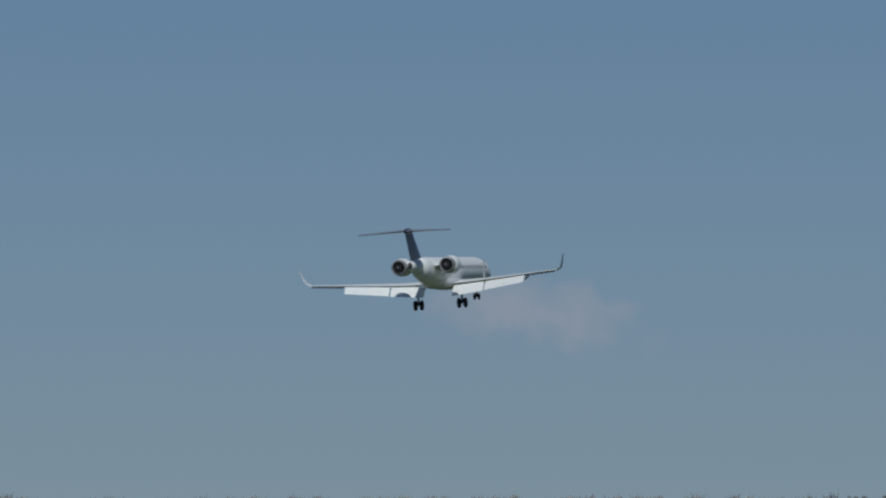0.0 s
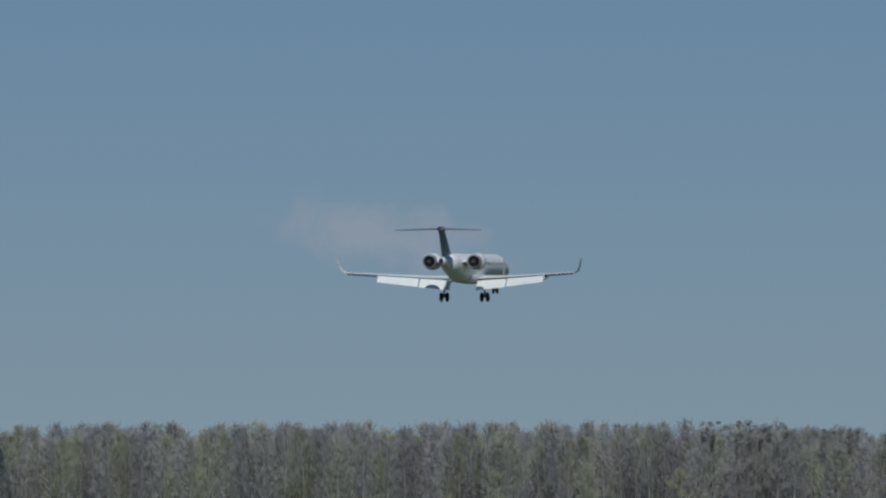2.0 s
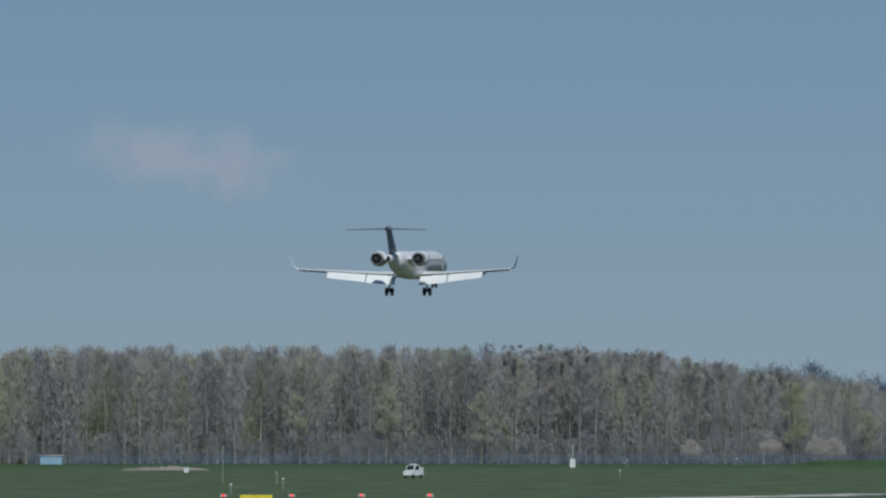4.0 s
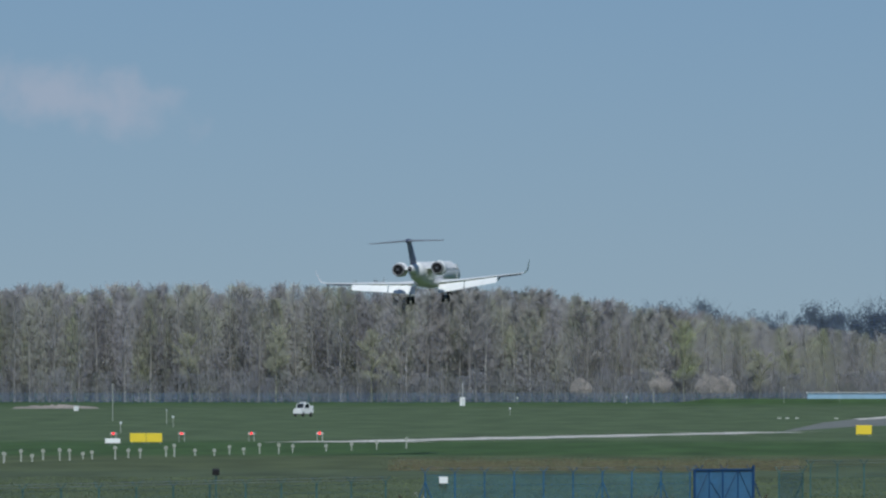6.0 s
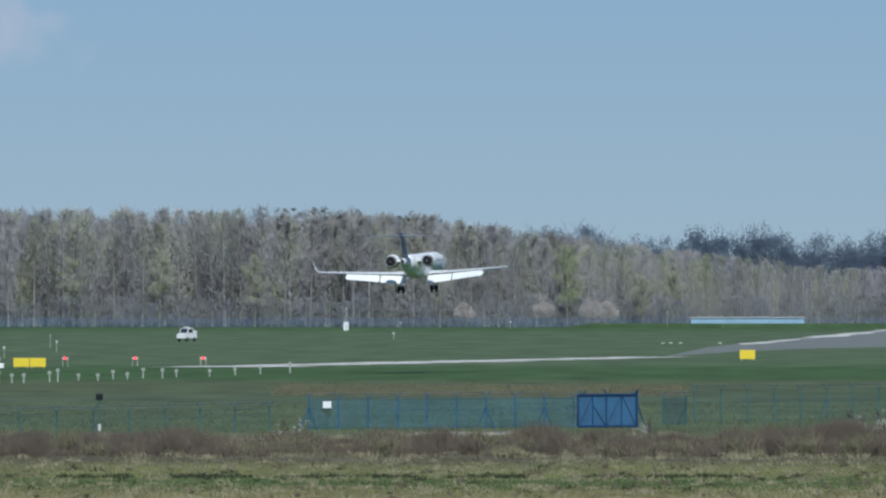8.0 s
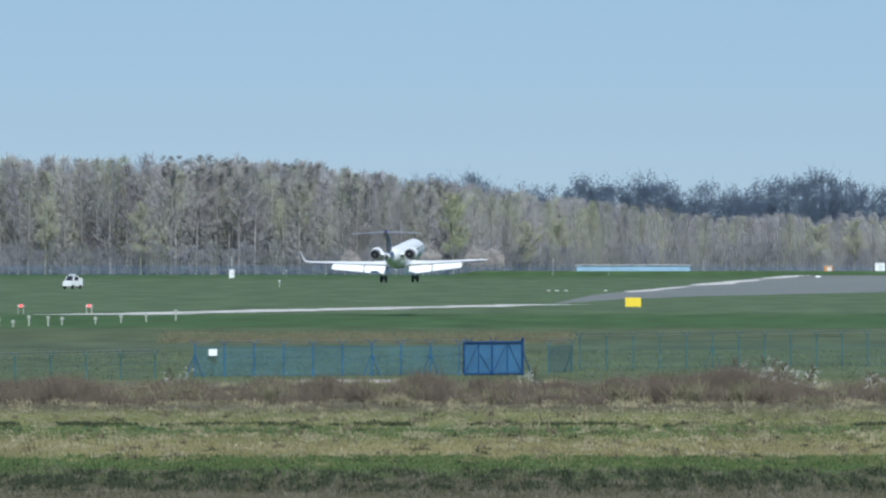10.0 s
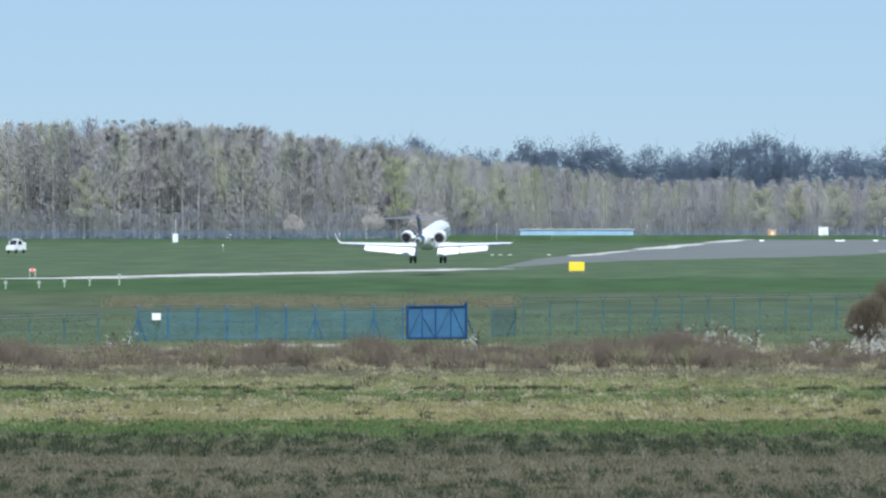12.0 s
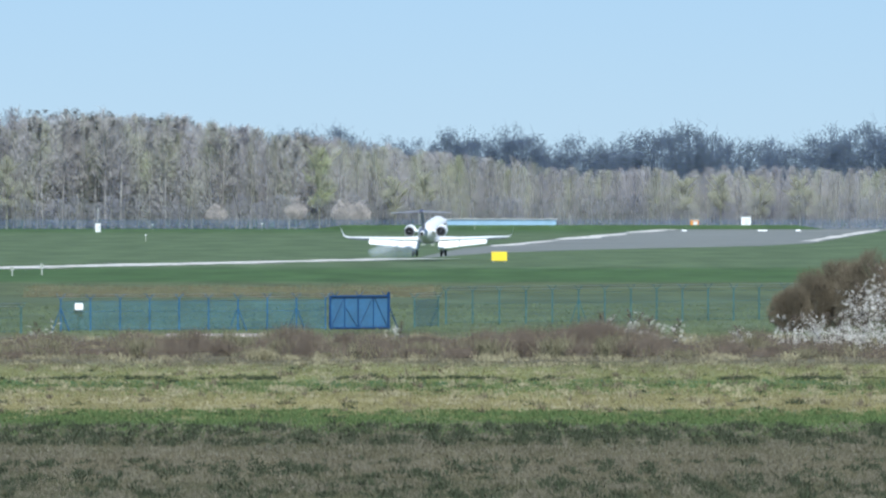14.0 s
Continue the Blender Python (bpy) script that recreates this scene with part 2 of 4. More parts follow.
def wood_material(name, stops, alpha):
    """Sprays of fine twigs, see-through between; the colour drifts from tree to tree."""
    m = bpy.data.materials.new(name)
    m.use_nodes = True
    n, l = m.node_tree.nodes, m.node_tree.links
    b = n["Principled BSDF"]
    b.inputs["Roughness"].default_value, b.inputs["Specular IOR Level"].default_value, b.inputs["Alpha"].default_value = 0.95, 0.1, alpha
    geo, lay, kind = n.new("ShaderNodeNewGeometry"), n.new("ShaderNodeVectorMath"), n.new("ShaderNodeTexNoise")
    lay.operation = "MULTIPLY"
    lay.inputs[1].default_value = (0.16, 0.05, 0.045)
    kind.inputs["Scale"].default_value, kind.inputs["Detail"].default_value, kind.inputs["Roughness"].default_value = 1.0, 3.0, 0.55
    l.new(geo.outputs["Position"], lay.inputs[0])
    l.new(lay.outputs[0], kind.inputs["Vector"])
    ramp = n.new("ShaderNodeValToRGB")
    els = ramp.color_ramp.elements
    while len(els) < len(stops):
        els.new(0.5)
    for e, (at_, c) in zip(els, stops):
        e.position = at_
        e.color = (*c, 1)
    l.new(kind.outputs["Fac"], ramp.inputs[0])
    shade, sc = n.new("ShaderNodeMapRange"), n.new("ShaderNodeVectorMath")
    shade.inputs["To Min"].default_value, shade.inputs["To Max"].default_value = 0.82, 1.18
    l.new(geo.outputs["Random Per Island"], shade.inputs["Value"])
    sc.operation = "SCALE"
    l.new(ramp.outputs[0], sc.inputs[0])
    l.new(shade.outputs[0], sc.inputs["Scale"])
    l.new(sc.outputs[0], b.inputs["Base Color"])
    return m


# raised, cool twig tones: the haze before the wood is in the colour
M_SPRAY = wood_material("twig_sprays", [(0.28, (0.30, 0.285, 0.30)), (0.45, (0.365, 0.352, 0.355)), (0.55, (0.37, 0.365, 0.31)), (0.65, (0.36, 0.375, 0.24)), (0.78, (0.40, 0.42, 0.27))], 0.36)
# darker and bluer again, for the blue haze at the wood's foot
M_LOWSPRAY = wood_material("shrub_twigs", [(0.3, (0.20, 0.205, 0.235)), (0.55, (0.26, 0.257, 0.262)), (0.75, (0.27, 0.28, 0.22))], 0.4)
M_TOPSPRAY = wood_material("upper_twigs", [(0.30, (0.30, 0.28, 0.29)), (0.5, (0.345, 0.335, 0.335)), (0.75, (0.355, 0.35, 0.31))], 0.42)


# ---- tools for building ----
def at(bearing, far, z=0.0):
    """A place from its bearing (milliradians to the right of straight ahead) and its range."""
    return Vector((math.tan(bearing / 1000) * far, far, z))


def soup(name, verts, tris, mat, parent=None, smooth=False):
    """One mesh from arrays of corners and triangles."""
    me = bpy.data.meshes.new(name)
    verts, tris = np.asarray(verts, np.float32), np.asarray(tris, np.int32)
    me.vertices.add(len(verts))
    me.vertices.foreach_set("co", verts.ravel())
    me.loops.add(tris.size)
    me.loops.foreach_set("vertex_index", tris.ravel())
    me.polygons.add(len(tris))
    me.polygons.foreach_set("loop_start", np.arange(0, tris.size, 3, dtype=np.int32))
    me.update(calc_edges=True)
    me.materials.append(mat)
    ob = new(name, me)
    ob.parent = parent
    return ob


def part(name, bm, mat, parent=None, label="", smooth=False):
    me = bpy.data.meshes.new(name)
    bm.normal_update()
    if smooth:
        for f in bm.faces:
            f.smooth = True
    bm.to_mesh(me)
    bm.free()
    me.materials.append(mat)
    ob = new(name, me)
    ob.parent = parent
    return tagged(ob, label)


def box(bm, size, m=Matrix(), bevel=0.0):
    geo = bmesh.ops.create_cube(bm, size=1, matrix=m @ Matrix.Diagonal((*size, 1)))
    if bevel:
        edges = list({e for v in geo["verts"] for e in v.link_edges})
        bmesh.ops.bevel(bm, geom=edges, offset=bevel, segments=2, affect="EDGES", profile=0.6)
    return bm


def rod(bm, a, b, r, seg=8, r2=None):
    a, b = Vector(a), Vector(b)
    m = Matrix.Translation((a + b) / 2) @ (b - a).to_track_quat("Z", "Y").to_matrix().to_4x4()
    bmesh.ops.create_cone(bm, cap_ends=True, segments=seg, radius1=r, radius2=r if r2 is None else r2, depth=(b - a).length, matrix=m)
    return bm


def loft(bm, rings, caps=True):
    """Skin over rings of equally many points."""
    rows = [[bm.verts.new(p) for p in ring] for ring in rings]
    n = len(rows[0])
    for a, b in zip(rows, rows[1:]):
        for i in range(n):
            bm.faces.new((a[i], a[(i + 1) % n], b[(i + 1) % n], b[i]))
    if caps:
        bm.faces.new(rows[0][::-1])
        bm.faces.new(rows[-1])
    bmesh.ops.recalc_face_normals(bm, faces=bm.faces[:])
    return bm


def empty(name, label, category, group="", kind=""):
    return tagged(new(name), label, category, group, kind)


# ---- ground, runway ----
bm = bmesh.new()
g = 9000
ys = [-g, 0, 400, 700, 1000, 1500, 2500, 3500, 4500, g]
cols = [[bm.verts.new((x, y, 0)) for y in ys] for x in (-g, -200, 0, 200, g)]
for a, b in zip(cols, cols[1:]):
    for i in range(len(ys) - 1):
        bm.faces.new((a[i], b[i], b[i + 1], a[i + 1]))
tagged(part("ground", bm, M_GROUND), "flat spring airfield grass in green and straw strips", "ground", kind="structure")

RUN = 0.0478  # the runway leads away, slightly to the right


def run(off, y):
    """A place on the runway: metres right of its left edge line, at range y."""
    return (9.9 + (y - 2762) * RUN + off, y)


def strip(name, pts, z, mat, label, category):
    bm = bmesh.new()
    top = [bm.verts.new((x, y, z)) for x, y in pts]
    low = [bm.verts.new((x, y, -0.3)) for x, y in pts]
    bm.faces.new(top)
    n = len(pts)
    for i in range(n):
        bm.faces.new((top[i], low[i], low[(i + 1) % n], top[(i + 1) % n]))
    bmesh.ops.recalc_face_normals(bm, faces=bm.faces[:])
    return tagged(part(name, bm, mat), label, category, kind="structure")


strip("runway", [at(b, y).xy[:] for b, y in ((-1.7, 2338), (3, 2500), (8, 2600), (14, 2680), (20, 2760))] + [run(51.5, 2880), run(51.5, 3900), run(-4, 3900), run(-2, 2760), at(1.0, 2640).xy[:]], 0.02, M_RUNWAY, "grey worn concrete runway running away across the grass", "runway")


def edge_line(name, a, b, wide, label):
    """A pale strip between two places, with ragged sides."""
    a, b = Vector(a), Vector(b)
    rnd = random.Random(len(name) + int(b.y))
    n = 60
    left, right = [], []
    for i in range(n + 1):
        p = a.lerp(b, i / n)
        slow = max(0.15, 0.62 + 1.0 * noise.noise((i * 0.19, wide, 0.0)))
        left.append((p.x - wide * slow * (0.35 + 0.65 * rnd.random()), p.y))
        right.append((p.x + wide * slow * (0.35 + 0.65 * rnd.random()), p.y))
    bm = bmesh.new()
    lv = [bm.verts.new((x, y, 0.035)) for x, y in left]
    rv = [bm.verts.new((x, y, 0.035)) for x, y in right]
    for i in range(n):
        bm.faces.new((lv[i], rv[i], rv[i + 1], lv[i + 1]))
    return tagged(part(name, bm, M_PALE), label, "marking", kind="structure")


edge_line("edge_strip_near", at(-30.5, 2070), at(-1.6, 2330), 16.0, "pale sunlit concrete strip along the runway's edge")
edge_line("edge_strip_far", run(0, 2740), run(0, 3790), 4.5, "white painted line along the runway's far edge")
edge_line("edge_strip_side", run(49, 2960), run(49, 3600), 3.0, "white painted line along the runway's near edge")


# ---- trees ----
def tube(path, radii, seg, V, T):
    base = sum(len(v) for v in V)
    out = []
    for p, r in zip(path, radii):
        a = np.arange(seg) * 2 * np.pi / seg
        out.append(np.stack([p[0] + r * np.cos(a), p[1] + r * np.sin(a), np.full(seg, p[2])], 1))
    V.append(np.concatenate(out))
    for k in range(len(path) - 1):
        for i in range(seg):
            a, b = base + k * seg + i, base + k * seg + (i + 1) % seg
            T.append(np.array([[a, b, b + seg], [a, b + seg, a + seg]]))


def blades(rng, roots, ways, wide, V, T):
    """Thin triangles from roots along ways."""
    n = len(roots)
    base = sum(len(v) for v in V)
    side = np.cross(ways, np.array([-0.3, -0.75, 0.6]) + rng.normal(size=(n, 3)) * 0.3)  # growth turns to the light
    side /= np.linalg.norm(side, axis=1, keepdims=True) + 1e-9
    w = wide * (0.6 + 0.8 * rng.random((n, 1)))
    V.append(np.stack([roots - side * w / 2, roots + side * w / 2, roots + ways], 1).reshape(-1, 3))
    T.append(base + np.arange(3 * n).reshape(n, 3))


def bare_tree(seed, high, spread, limbs=16, twigs=700, first=0.25, wide=0.11):
    """Corners and triangles of a leafless tree: tapered trunk, rising limbs, many fine twigs."""
    rng = np.random.default_rng(seed)
    V, T = [], []
    lean = rng.normal(size=2) * 0.03 * high
    path = [np.array([lean[0] * u * u, lean[1] * u * u, high * 0.95 * u]) for u in (0, .15, .4, .7, 1)]
    tube(path, [high * r for r in (.014, .011, .008, .005, .001)], 5, V, T)
    ends = []
    for k in range(limbs):
        u = first + (0.95 - first) * (k + rng.random()) / limbs
        s = np.array([lean[0] * u * u, lean[1] * u * u, high * 0.95 * u])
        a = rng.random() * 2 * np.pi
        reach = spread * (0.5 + 0.6 * rng.random()) * (0.35 + 1.3 * math.sin(math.pi * min(1, (u - first) / (1.05 - first) * 0.85 + 0.15)))* 0.7
        e = s + np.array([math.cos(a) * reach, math.sin(a) * reach, reach * (0.5 + 0.7 * rng.random())])
        e[2] = min(e[2], high)
        mid = (s + e) / 2 + np.array([0, 0, -0.06 * reach])
        tube([s, mid, e], [high * .004, high * .0028, high * .001], 3, V, T)
        ends.append((s, e))
    pick = rng.integers(0, limbs, twigs)
    f = 0.15 + 0.85 * rng.random(twigs) ** 0.7
    S, E = np.array([p[0] for p in ends]), np.array([p[1] for p in ends])
    roots = S[pick] * (1 - f[:, None]) + E[pick] * f[:, None]
    ways = rng.normal(size=(twigs, 3)) * np.array([0.5, 0.5, 0.4]) + np.array([0, 0, 0.85])
    ways *= (0.05 * high * (0.6 + 0.8 * rng.random((twigs, 1))))
    blades(rng, roots, ways, wide, V, T)
    tips = roots + ways * (0.3 + 0.5 * rng.random((twigs, 1)))
    blades(rng, tips, (rng.normal(size=(twigs, 3)) * 0.5 + np.array([0, 0, 0.6])) * 0.035 * high, wide * 0.8, V, T)
    return np.concatenate(V), np.concatenate(T)


def plant_all(name, kinds, spots, mat, label, category):
    """Many trees in one mesh. spots: x, y, scale, turn, kind."""
    V, T, base = [], [], 0
    for x, y, s, a, k in spots:
        v, t = kinds[k]
        c, d = math.cos(a), math.sin(a)
        V.append(v @ np.array([[c, d, 0], [-d, c, 0], [0, 0, 1]]) * s + np.array([x, y, 0]))
        T.append(t + base)
        base += len(v)
    return tagged(soup(name, np.concatenate(V), np.concatenate(T), mat), label, category, kind="stuff")


def sprig_tree(seed, high, spread, limbs, sprays, first, wide, reach=0.065):
    """A leafless tree as two meshes: trunk with limbs, and sprays of fine rising twigs."""
    rng = np.random.default_rng(seed)
    frame_ = bare_tree(seed, high, spread, limbs, 8, first, 0.05)
    u = rng.random(sprays) ** 0.85
    a, q = rng.random(sprays) * 2 * np.pi, np.sqrt(rng.random(sprays))
    lobes = 1 + 0.28 * np.sin(a * 2 + seed + u * 7) + 0.15 * np.sin(a * 3 + u * 13)
    r = spread * np.sin(np.pi * (0.16 + 0.78 * u)) ** 0.8 * q * lobes
    root = np.stack([r * np.cos(a), r * np.sin(a), high * (first + (0.95 - first) * u)], 1)
    way = rng.normal(size=(sprays, 3)) * np.array([0.42, 0.42, 0.3]) + np.stack([np.cos(a) * q * 0.45, np.sin(a) * q * 0.45, np.full(sprays, 0.7)], 1)
    way *= reach * high * (0.5 + 0.8 * rng.random((sprays, 1)))
    V, T = [], []
    blades(rng, root, way, wide, V, T)
    return frame_, (np.concatenate(V), np.concatenate(T))


rnd = random.Random(4)
TREES = [sprig_tree(10 + k, 22, 2.5 + 0.25 * k, 14, 1400, 0.14, 0.36, 0.052) for k in range(7)]
THIN = [sprig_tree(30 + k, 22, 3.4, 9, 640, 0.08, 0.55, 0.06) for k in range(4)]
SHRUBS = [sprig_tree(40 + k, 8, 2.7, 8, 300, 0.04, 0.3, 0.14) for k in range(4)]


def wood(b0, b1, far, deep, step, rows, tall, seed, kinds=7):
    """Spots of a wood between two bearings; tall gives the height at a bearing."""
    rnd = random.Random(seed)
    out = []
    for r in range(rows):
        y = far + deep * r / max(1, rows - 1)
        x = math.tan(b0 / 1000) * y
        while x < math.tan(b1 / 1000) * y:
            h = tall(x / y * 1000) * (0.82 + 0.2 * rnd.random())
            out.append((x, y + rnd.uniform(-5, 5), h / 22, rnd.random() * 6.28, rnd.randrange(kinds)))
            x += step * rnd.uniform(0.6, 1.4)
    return out


def main_tall(b):
    """Height of the main wood: 26 m, falling away to the right."""
    return 28.0 if b < -27 else 27.0 if b < -18 else 27.0 - (b + 18) * 0.5 if b < -2 else 19.0 - (b + 2) * 0.45 if b < 8 else 14.5


def plant_wood(name, kinds, spots, mat, label, category):
    plant_all(name + "_trunks", [k[0] for k in kinds], spots, M_TRUNK, "pale trunks and limbs of the " + category, category)
    plant_all(name, [k[1] for k in kinds], spots, mat, label, category)


plant_wood("bare_wood", TREES, wood(-86, 30, 3690, 30, 3.3, 3, main_tall, 1), M_SPRAY, "leafless grey-brown wood with first yellow-green buds", "woods")
plant_wood("inner_wood", THIN, wood(-86, 30, 3732, 50, 3.6, 3, lambda b: main_tall(b) * 1.02, 7, 4), M_TOPSPRAY, "bare trees deeper in the wood", "woods")
low = wood(-86, 30, 3688, 30, 2.7, 2, lambda b: 9.0, 2, 4) + wood(-86, 30, 3672, 10, 2.3, 2, lambda b: 9.0, 8, 4)
plant_wood("undergrowth", SHRUBS, [(x, y, 0.42 + 0.6 * rnd.random() ** 1.5, a, k) for x, y, s, a, k in low], M_LOWSPRAY, "bare shrubs along the foot of the wood", "undergrowth")


def far_tree(seed):
    """A broad crowned tree, dense with fine growth."""
    rng = np.random.default_rng(seed)
    v, t = bare_tree(seed, 22, 6.0, 10, 20, 0.15, 0.14)
    V, T = [v], [t]
    wide = 5.0 + 2.5 * rng.random()
    for k in range(40):
        a, u = rng.random() * 6.28, rng.random()
        r = wide * math.sqrt(rng.random()) * math.sin(math.pi * (0.26 + 0.64 * u))
        p = rng.normal(size=(44, 3))
        p *= 1.7 * rng.random((44, 1)) ** 0.4 / np.linalg.norm(p, axis=1, keepdims=True)
        blades(rng, p + np.array([r * math.cos(a), r * math.sin(a), 22 * (0.12 + 0.8 * u)]), rng.normal(size=(44, 3)) * 0.15 + np.array([0, 0, 0.38]), 0.42, V, T)
    return np.concatenate(V), np.concatenate(T)


heart = [(x, y, 1.3 + 0.8 * rnd.random() if x < 20 else 1.2, a, k) for x, y, s, a, k in wood(-86, 30, 3778, 12, 2.6, 2, lambda b: 9.0, 18, 4)]
plant_wood("wood_heart", SHRUBS, heart, M_TOPSPRAY, "dense young growth in the heart of the wood", "woods")
FARS = [far_tree(70 + k) for k in range(7)]
plant_all("distant_wood", FARS, wood(-14, 32, 4640, 70, 5.2, 5, lambda b: 25.8 + 1.9 * math.sin(b * 0.55) + 1.2 * math.sin(b * 1.7) + 0.05 * b, 5, 7), M_FAR, "distant wood, tinted blue-grey with haze", "woods")


# ---- the aircraft: forward is +y, the origin lies between the two engines ----
def ring(y, zc, rx, rz, n=28):
    return [(rx * math.sin(2 * math.pi * i / n), y, zc + rz * math.cos(2 * math.pi * i / n)) for i in range(n)]


def foil(x, y, z, chord, thick, tilt=0.0, n=10):
    """A wing section: nose at y, tail at y - chord."""
    pts = []
    for i in range(n + 1):
        u = 1 - i / n
        pts.append((u, thick * 2.6 * (math.sqrt(max(u, 0)) - u) * 0.6 + thick * 0.12 * (1 - u)))
    for i in range(1, n):
        u = i / n
        pts.append((u, -thick * 1.5 * (math.sqrt(u) - u) * 0.6))
    c, s = math.cos(radians(tilt)), math.sin(radians(tilt))
    return [(x, y - chord * (u * c + w * s), z + chord * (w * c - u * s)) for u, w in pts]


def airliner():
    jet = empty("airliner", "white twin-engine regional jet, dark fin, landing gear and flaps down", "airplane")
    B = -0.55  # height of the fuselage axis
    bm = bmesh.new()
    loft(bm, [ring(-2.6, B + 0.52, 0.62, 0.72), ring(-0.6, B + 0.32, 0.95, 1.02), ring(2.2, B + 0.1, 1.24, 1.27),
              ring(5, B, 1.345, 1.345), ring(23.5, B, 1.345, 1.345), ring(25.5, B - 0.08, 1.24, 1.24), ring(27.3, B - 0.28, 0.98, 0.93), ring(28.5, B - 0.42, 0.6, 0.6), ring(29.2, B - 0.5, 0.15, 0.18)])
    part("fuselage", bm, M_WHITE, jet, smooth=True)
    bm = bmesh.new()
    loft(bm, [ring(-5.7, B + 0.57, 0.27, 0.33), ring(-5.2, B + 0.58, 0.33, 0.41), ring(-4.0, B + 0.58, 0.45, 0.54), ring(-2.605, B + 0.52, 0.62, 0.72)])
    tail = part("tail_cone", bm, M_WHITE, jet, smooth=True)
    bm = bmesh.new()
    loft(bm, [ring(-5.69, B + 0.57, 0.24, 0.3, 16), ring(-5.74, B + 0.57, 0.22, 0.27, 16)])
    part("apu_exhaust", bm, M_HOLE, tail, "dark disc for the shade inside the round exhaust")
    bm = bmesh.new()
    loft(bm, [ring(4.2, B - 0.9, 0.3, 0.15), ring(6.0, B - 1.0, 1.35, 0.6), ring(10.5, B - 1.05, 1.5, 0.65), ring(13.5, B - 1.0, 1.2, 0.5), ring(15.2, B - 0.9, 0.3, 0.2)])
    part("belly_fairing", bm, M_GREY, jet, "grey belly fairing", smooth=True)
    # cabin windows and doors
    for s in (-1, 1):
        for k in range(24):
            bm = bmesh.new()
            box(bm, (0.03, 0.26, 0.36), Matrix.Translation((s * 1.315, 5.6 + k * 0.78, B + 0.32)), 0.012)
            part("cabin_window", bm, M_GLASS, jet)
        bm = bmesh.new()
        box(bm, (0.03, 0.8, 1.7), Matrix.Translation((s * 1.325, 22.4, B + 0.1)), 0.01)
        part("cabin_door", bm, M_WHITE, jet)
    for s in (-1, 1):
        side = "right" if s > 0 else "left"
        # wing: root, kink, tip, then the winglet
        bm = bmesh.new()
        loft(bm, [foil(s * 0.9, 12.6, B - 1.15, 5.3, 0.13), foil(s * 4.0, 10.3, B - 1.03, 3.7, 0.12), foil(s * 11.6, 6.1, B - 0.55, 1.55, 0.1)])
        wing = part("wing", bm, M_WHITE, jet, smooth=False)
        bm = bmesh.new()
        loft(bm, [foil(s * 11.6, 6.1, B - 0.55, 1.5, 0.1), foil(s * 11.95, 5.6, B - 0.35, 1.25, 0.09), foil(s * 12.15, 5.1, B + 0.08, 0.95, 0.08), foil(s * 12.42, 4.3, B + 0.9, 0.45, 0.08)])
        part("winglet", bm, M_WHITE, wing)
        # flaps, lowered, in two spans
        for x0, x1, y0, y1, z0, z1, c0, c1 in ((1.35, 4.35, 7.35, 6.75, -1.36, -1.17, 1.55, 1.35), (4.5, 8.4, 6.7, 5.35, -1.15, -0.87, 1.3, 1.0)):
            bm = bmesh.new()
            loft(bm, [foil(s * x0, y0, B + z0, c0, 0.12, 38), foil(s * x1, y1, B + z1, c1, 0.12, 38)])
            part("flap", bm, M_WHITE, wing, "lowered white flap")
        bm = bmesh.new()
        loft(bm, [foil(s * 8.55, 5.5, B - 0.84, 0.8, 0.16, 9), foil(s * 11.4, 4.85, B - 0.67, 0.6, 0.16, 9)])
        part("aileron", bm, M_WINGSHADE, wing, "aileron coloured dark for the wing's shaded underside")
        for x, y, z in ((4.45, 7.0, -1.3), (6.5, 6.3, -1.15), (8.45, 5.5, -1.0)):
            bm = bmesh.new()
            rod(bm, (s * x, y + 1.2, B + z), (s * x, y - 1.1, B + z - 0.35), 0.12, 8, 0.04)
            part("flap_track_fairing", bm, M_GREY, wing)
        # engine with open exhaust
        bm = bmesh.new()
        e = (s * 2.25, 0)

        def er(y, r):
            return [(e[0] + r * math.sin(2 * math.pi * i / 24), y, r * math.cos(2 * math.pi * i / 24)) for i in range(24)]
        loft(bm, [er(0.9, 0.6), er(0.62, 0.64), er(0.62, 0.765), er(1.2, 0.82), er(2.6, 0.84), er(3.3, 0.74), er(3.5, 0.6), er(3.3, 0.55), er(2.6, 0.56)], caps=False)
        eng = part("engine", bm, M_WHITE, jet, "white engine nacelle with a dark exhaust", smooth=True)
        bm = bmesh.new()
        loft(bm, [er(0.62, 0.6), er(0.0, 0.56), er(0.0, 0.66), er(0.61, 0.75)], caps=False)
        part("nozzle_ring", bm, M_DULL, eng, "dull grey metal nozzle ring", smooth=True)
        bm = bmesh.new()
        loft(bm, [er(0.45, 0.57), er(0.4, 0.57)])
        part("exhaust", bm, M_HOLE, eng, smooth=False)
        bm = bmesh.new()
        loft(bm, [er(0.9, 0.45), er(-0.15, 0.33)])
        part("core_nozzle", bm, M_HOLE, eng, smooth=False)
        bm = bmesh.new()
        loft(bm, [er(2.7, 0.57), er(2.6, 0.57)])
        part("fan", bm, M_HOLE, eng, smooth=False)
        bm = bmesh.new()
        rod(bm, (e[0], 0.6, 0), (e[0], -0.55, 0), 0.2, 12, 0.04)
        part("exhaust_cone", bm, M_METAL, eng, smooth=True)
        bm = bmesh.new()
        loft(bm, [foil(s * 0.7, 2.6, -0.05, 2.4, 0.14), foil(s * 1.7, 2.6, 0.0, 2.4, 0.14)])
        part("pylon", bm, M_WHITE, jet)
        # tailplane on top of the fin
        bm = bmesh.new()
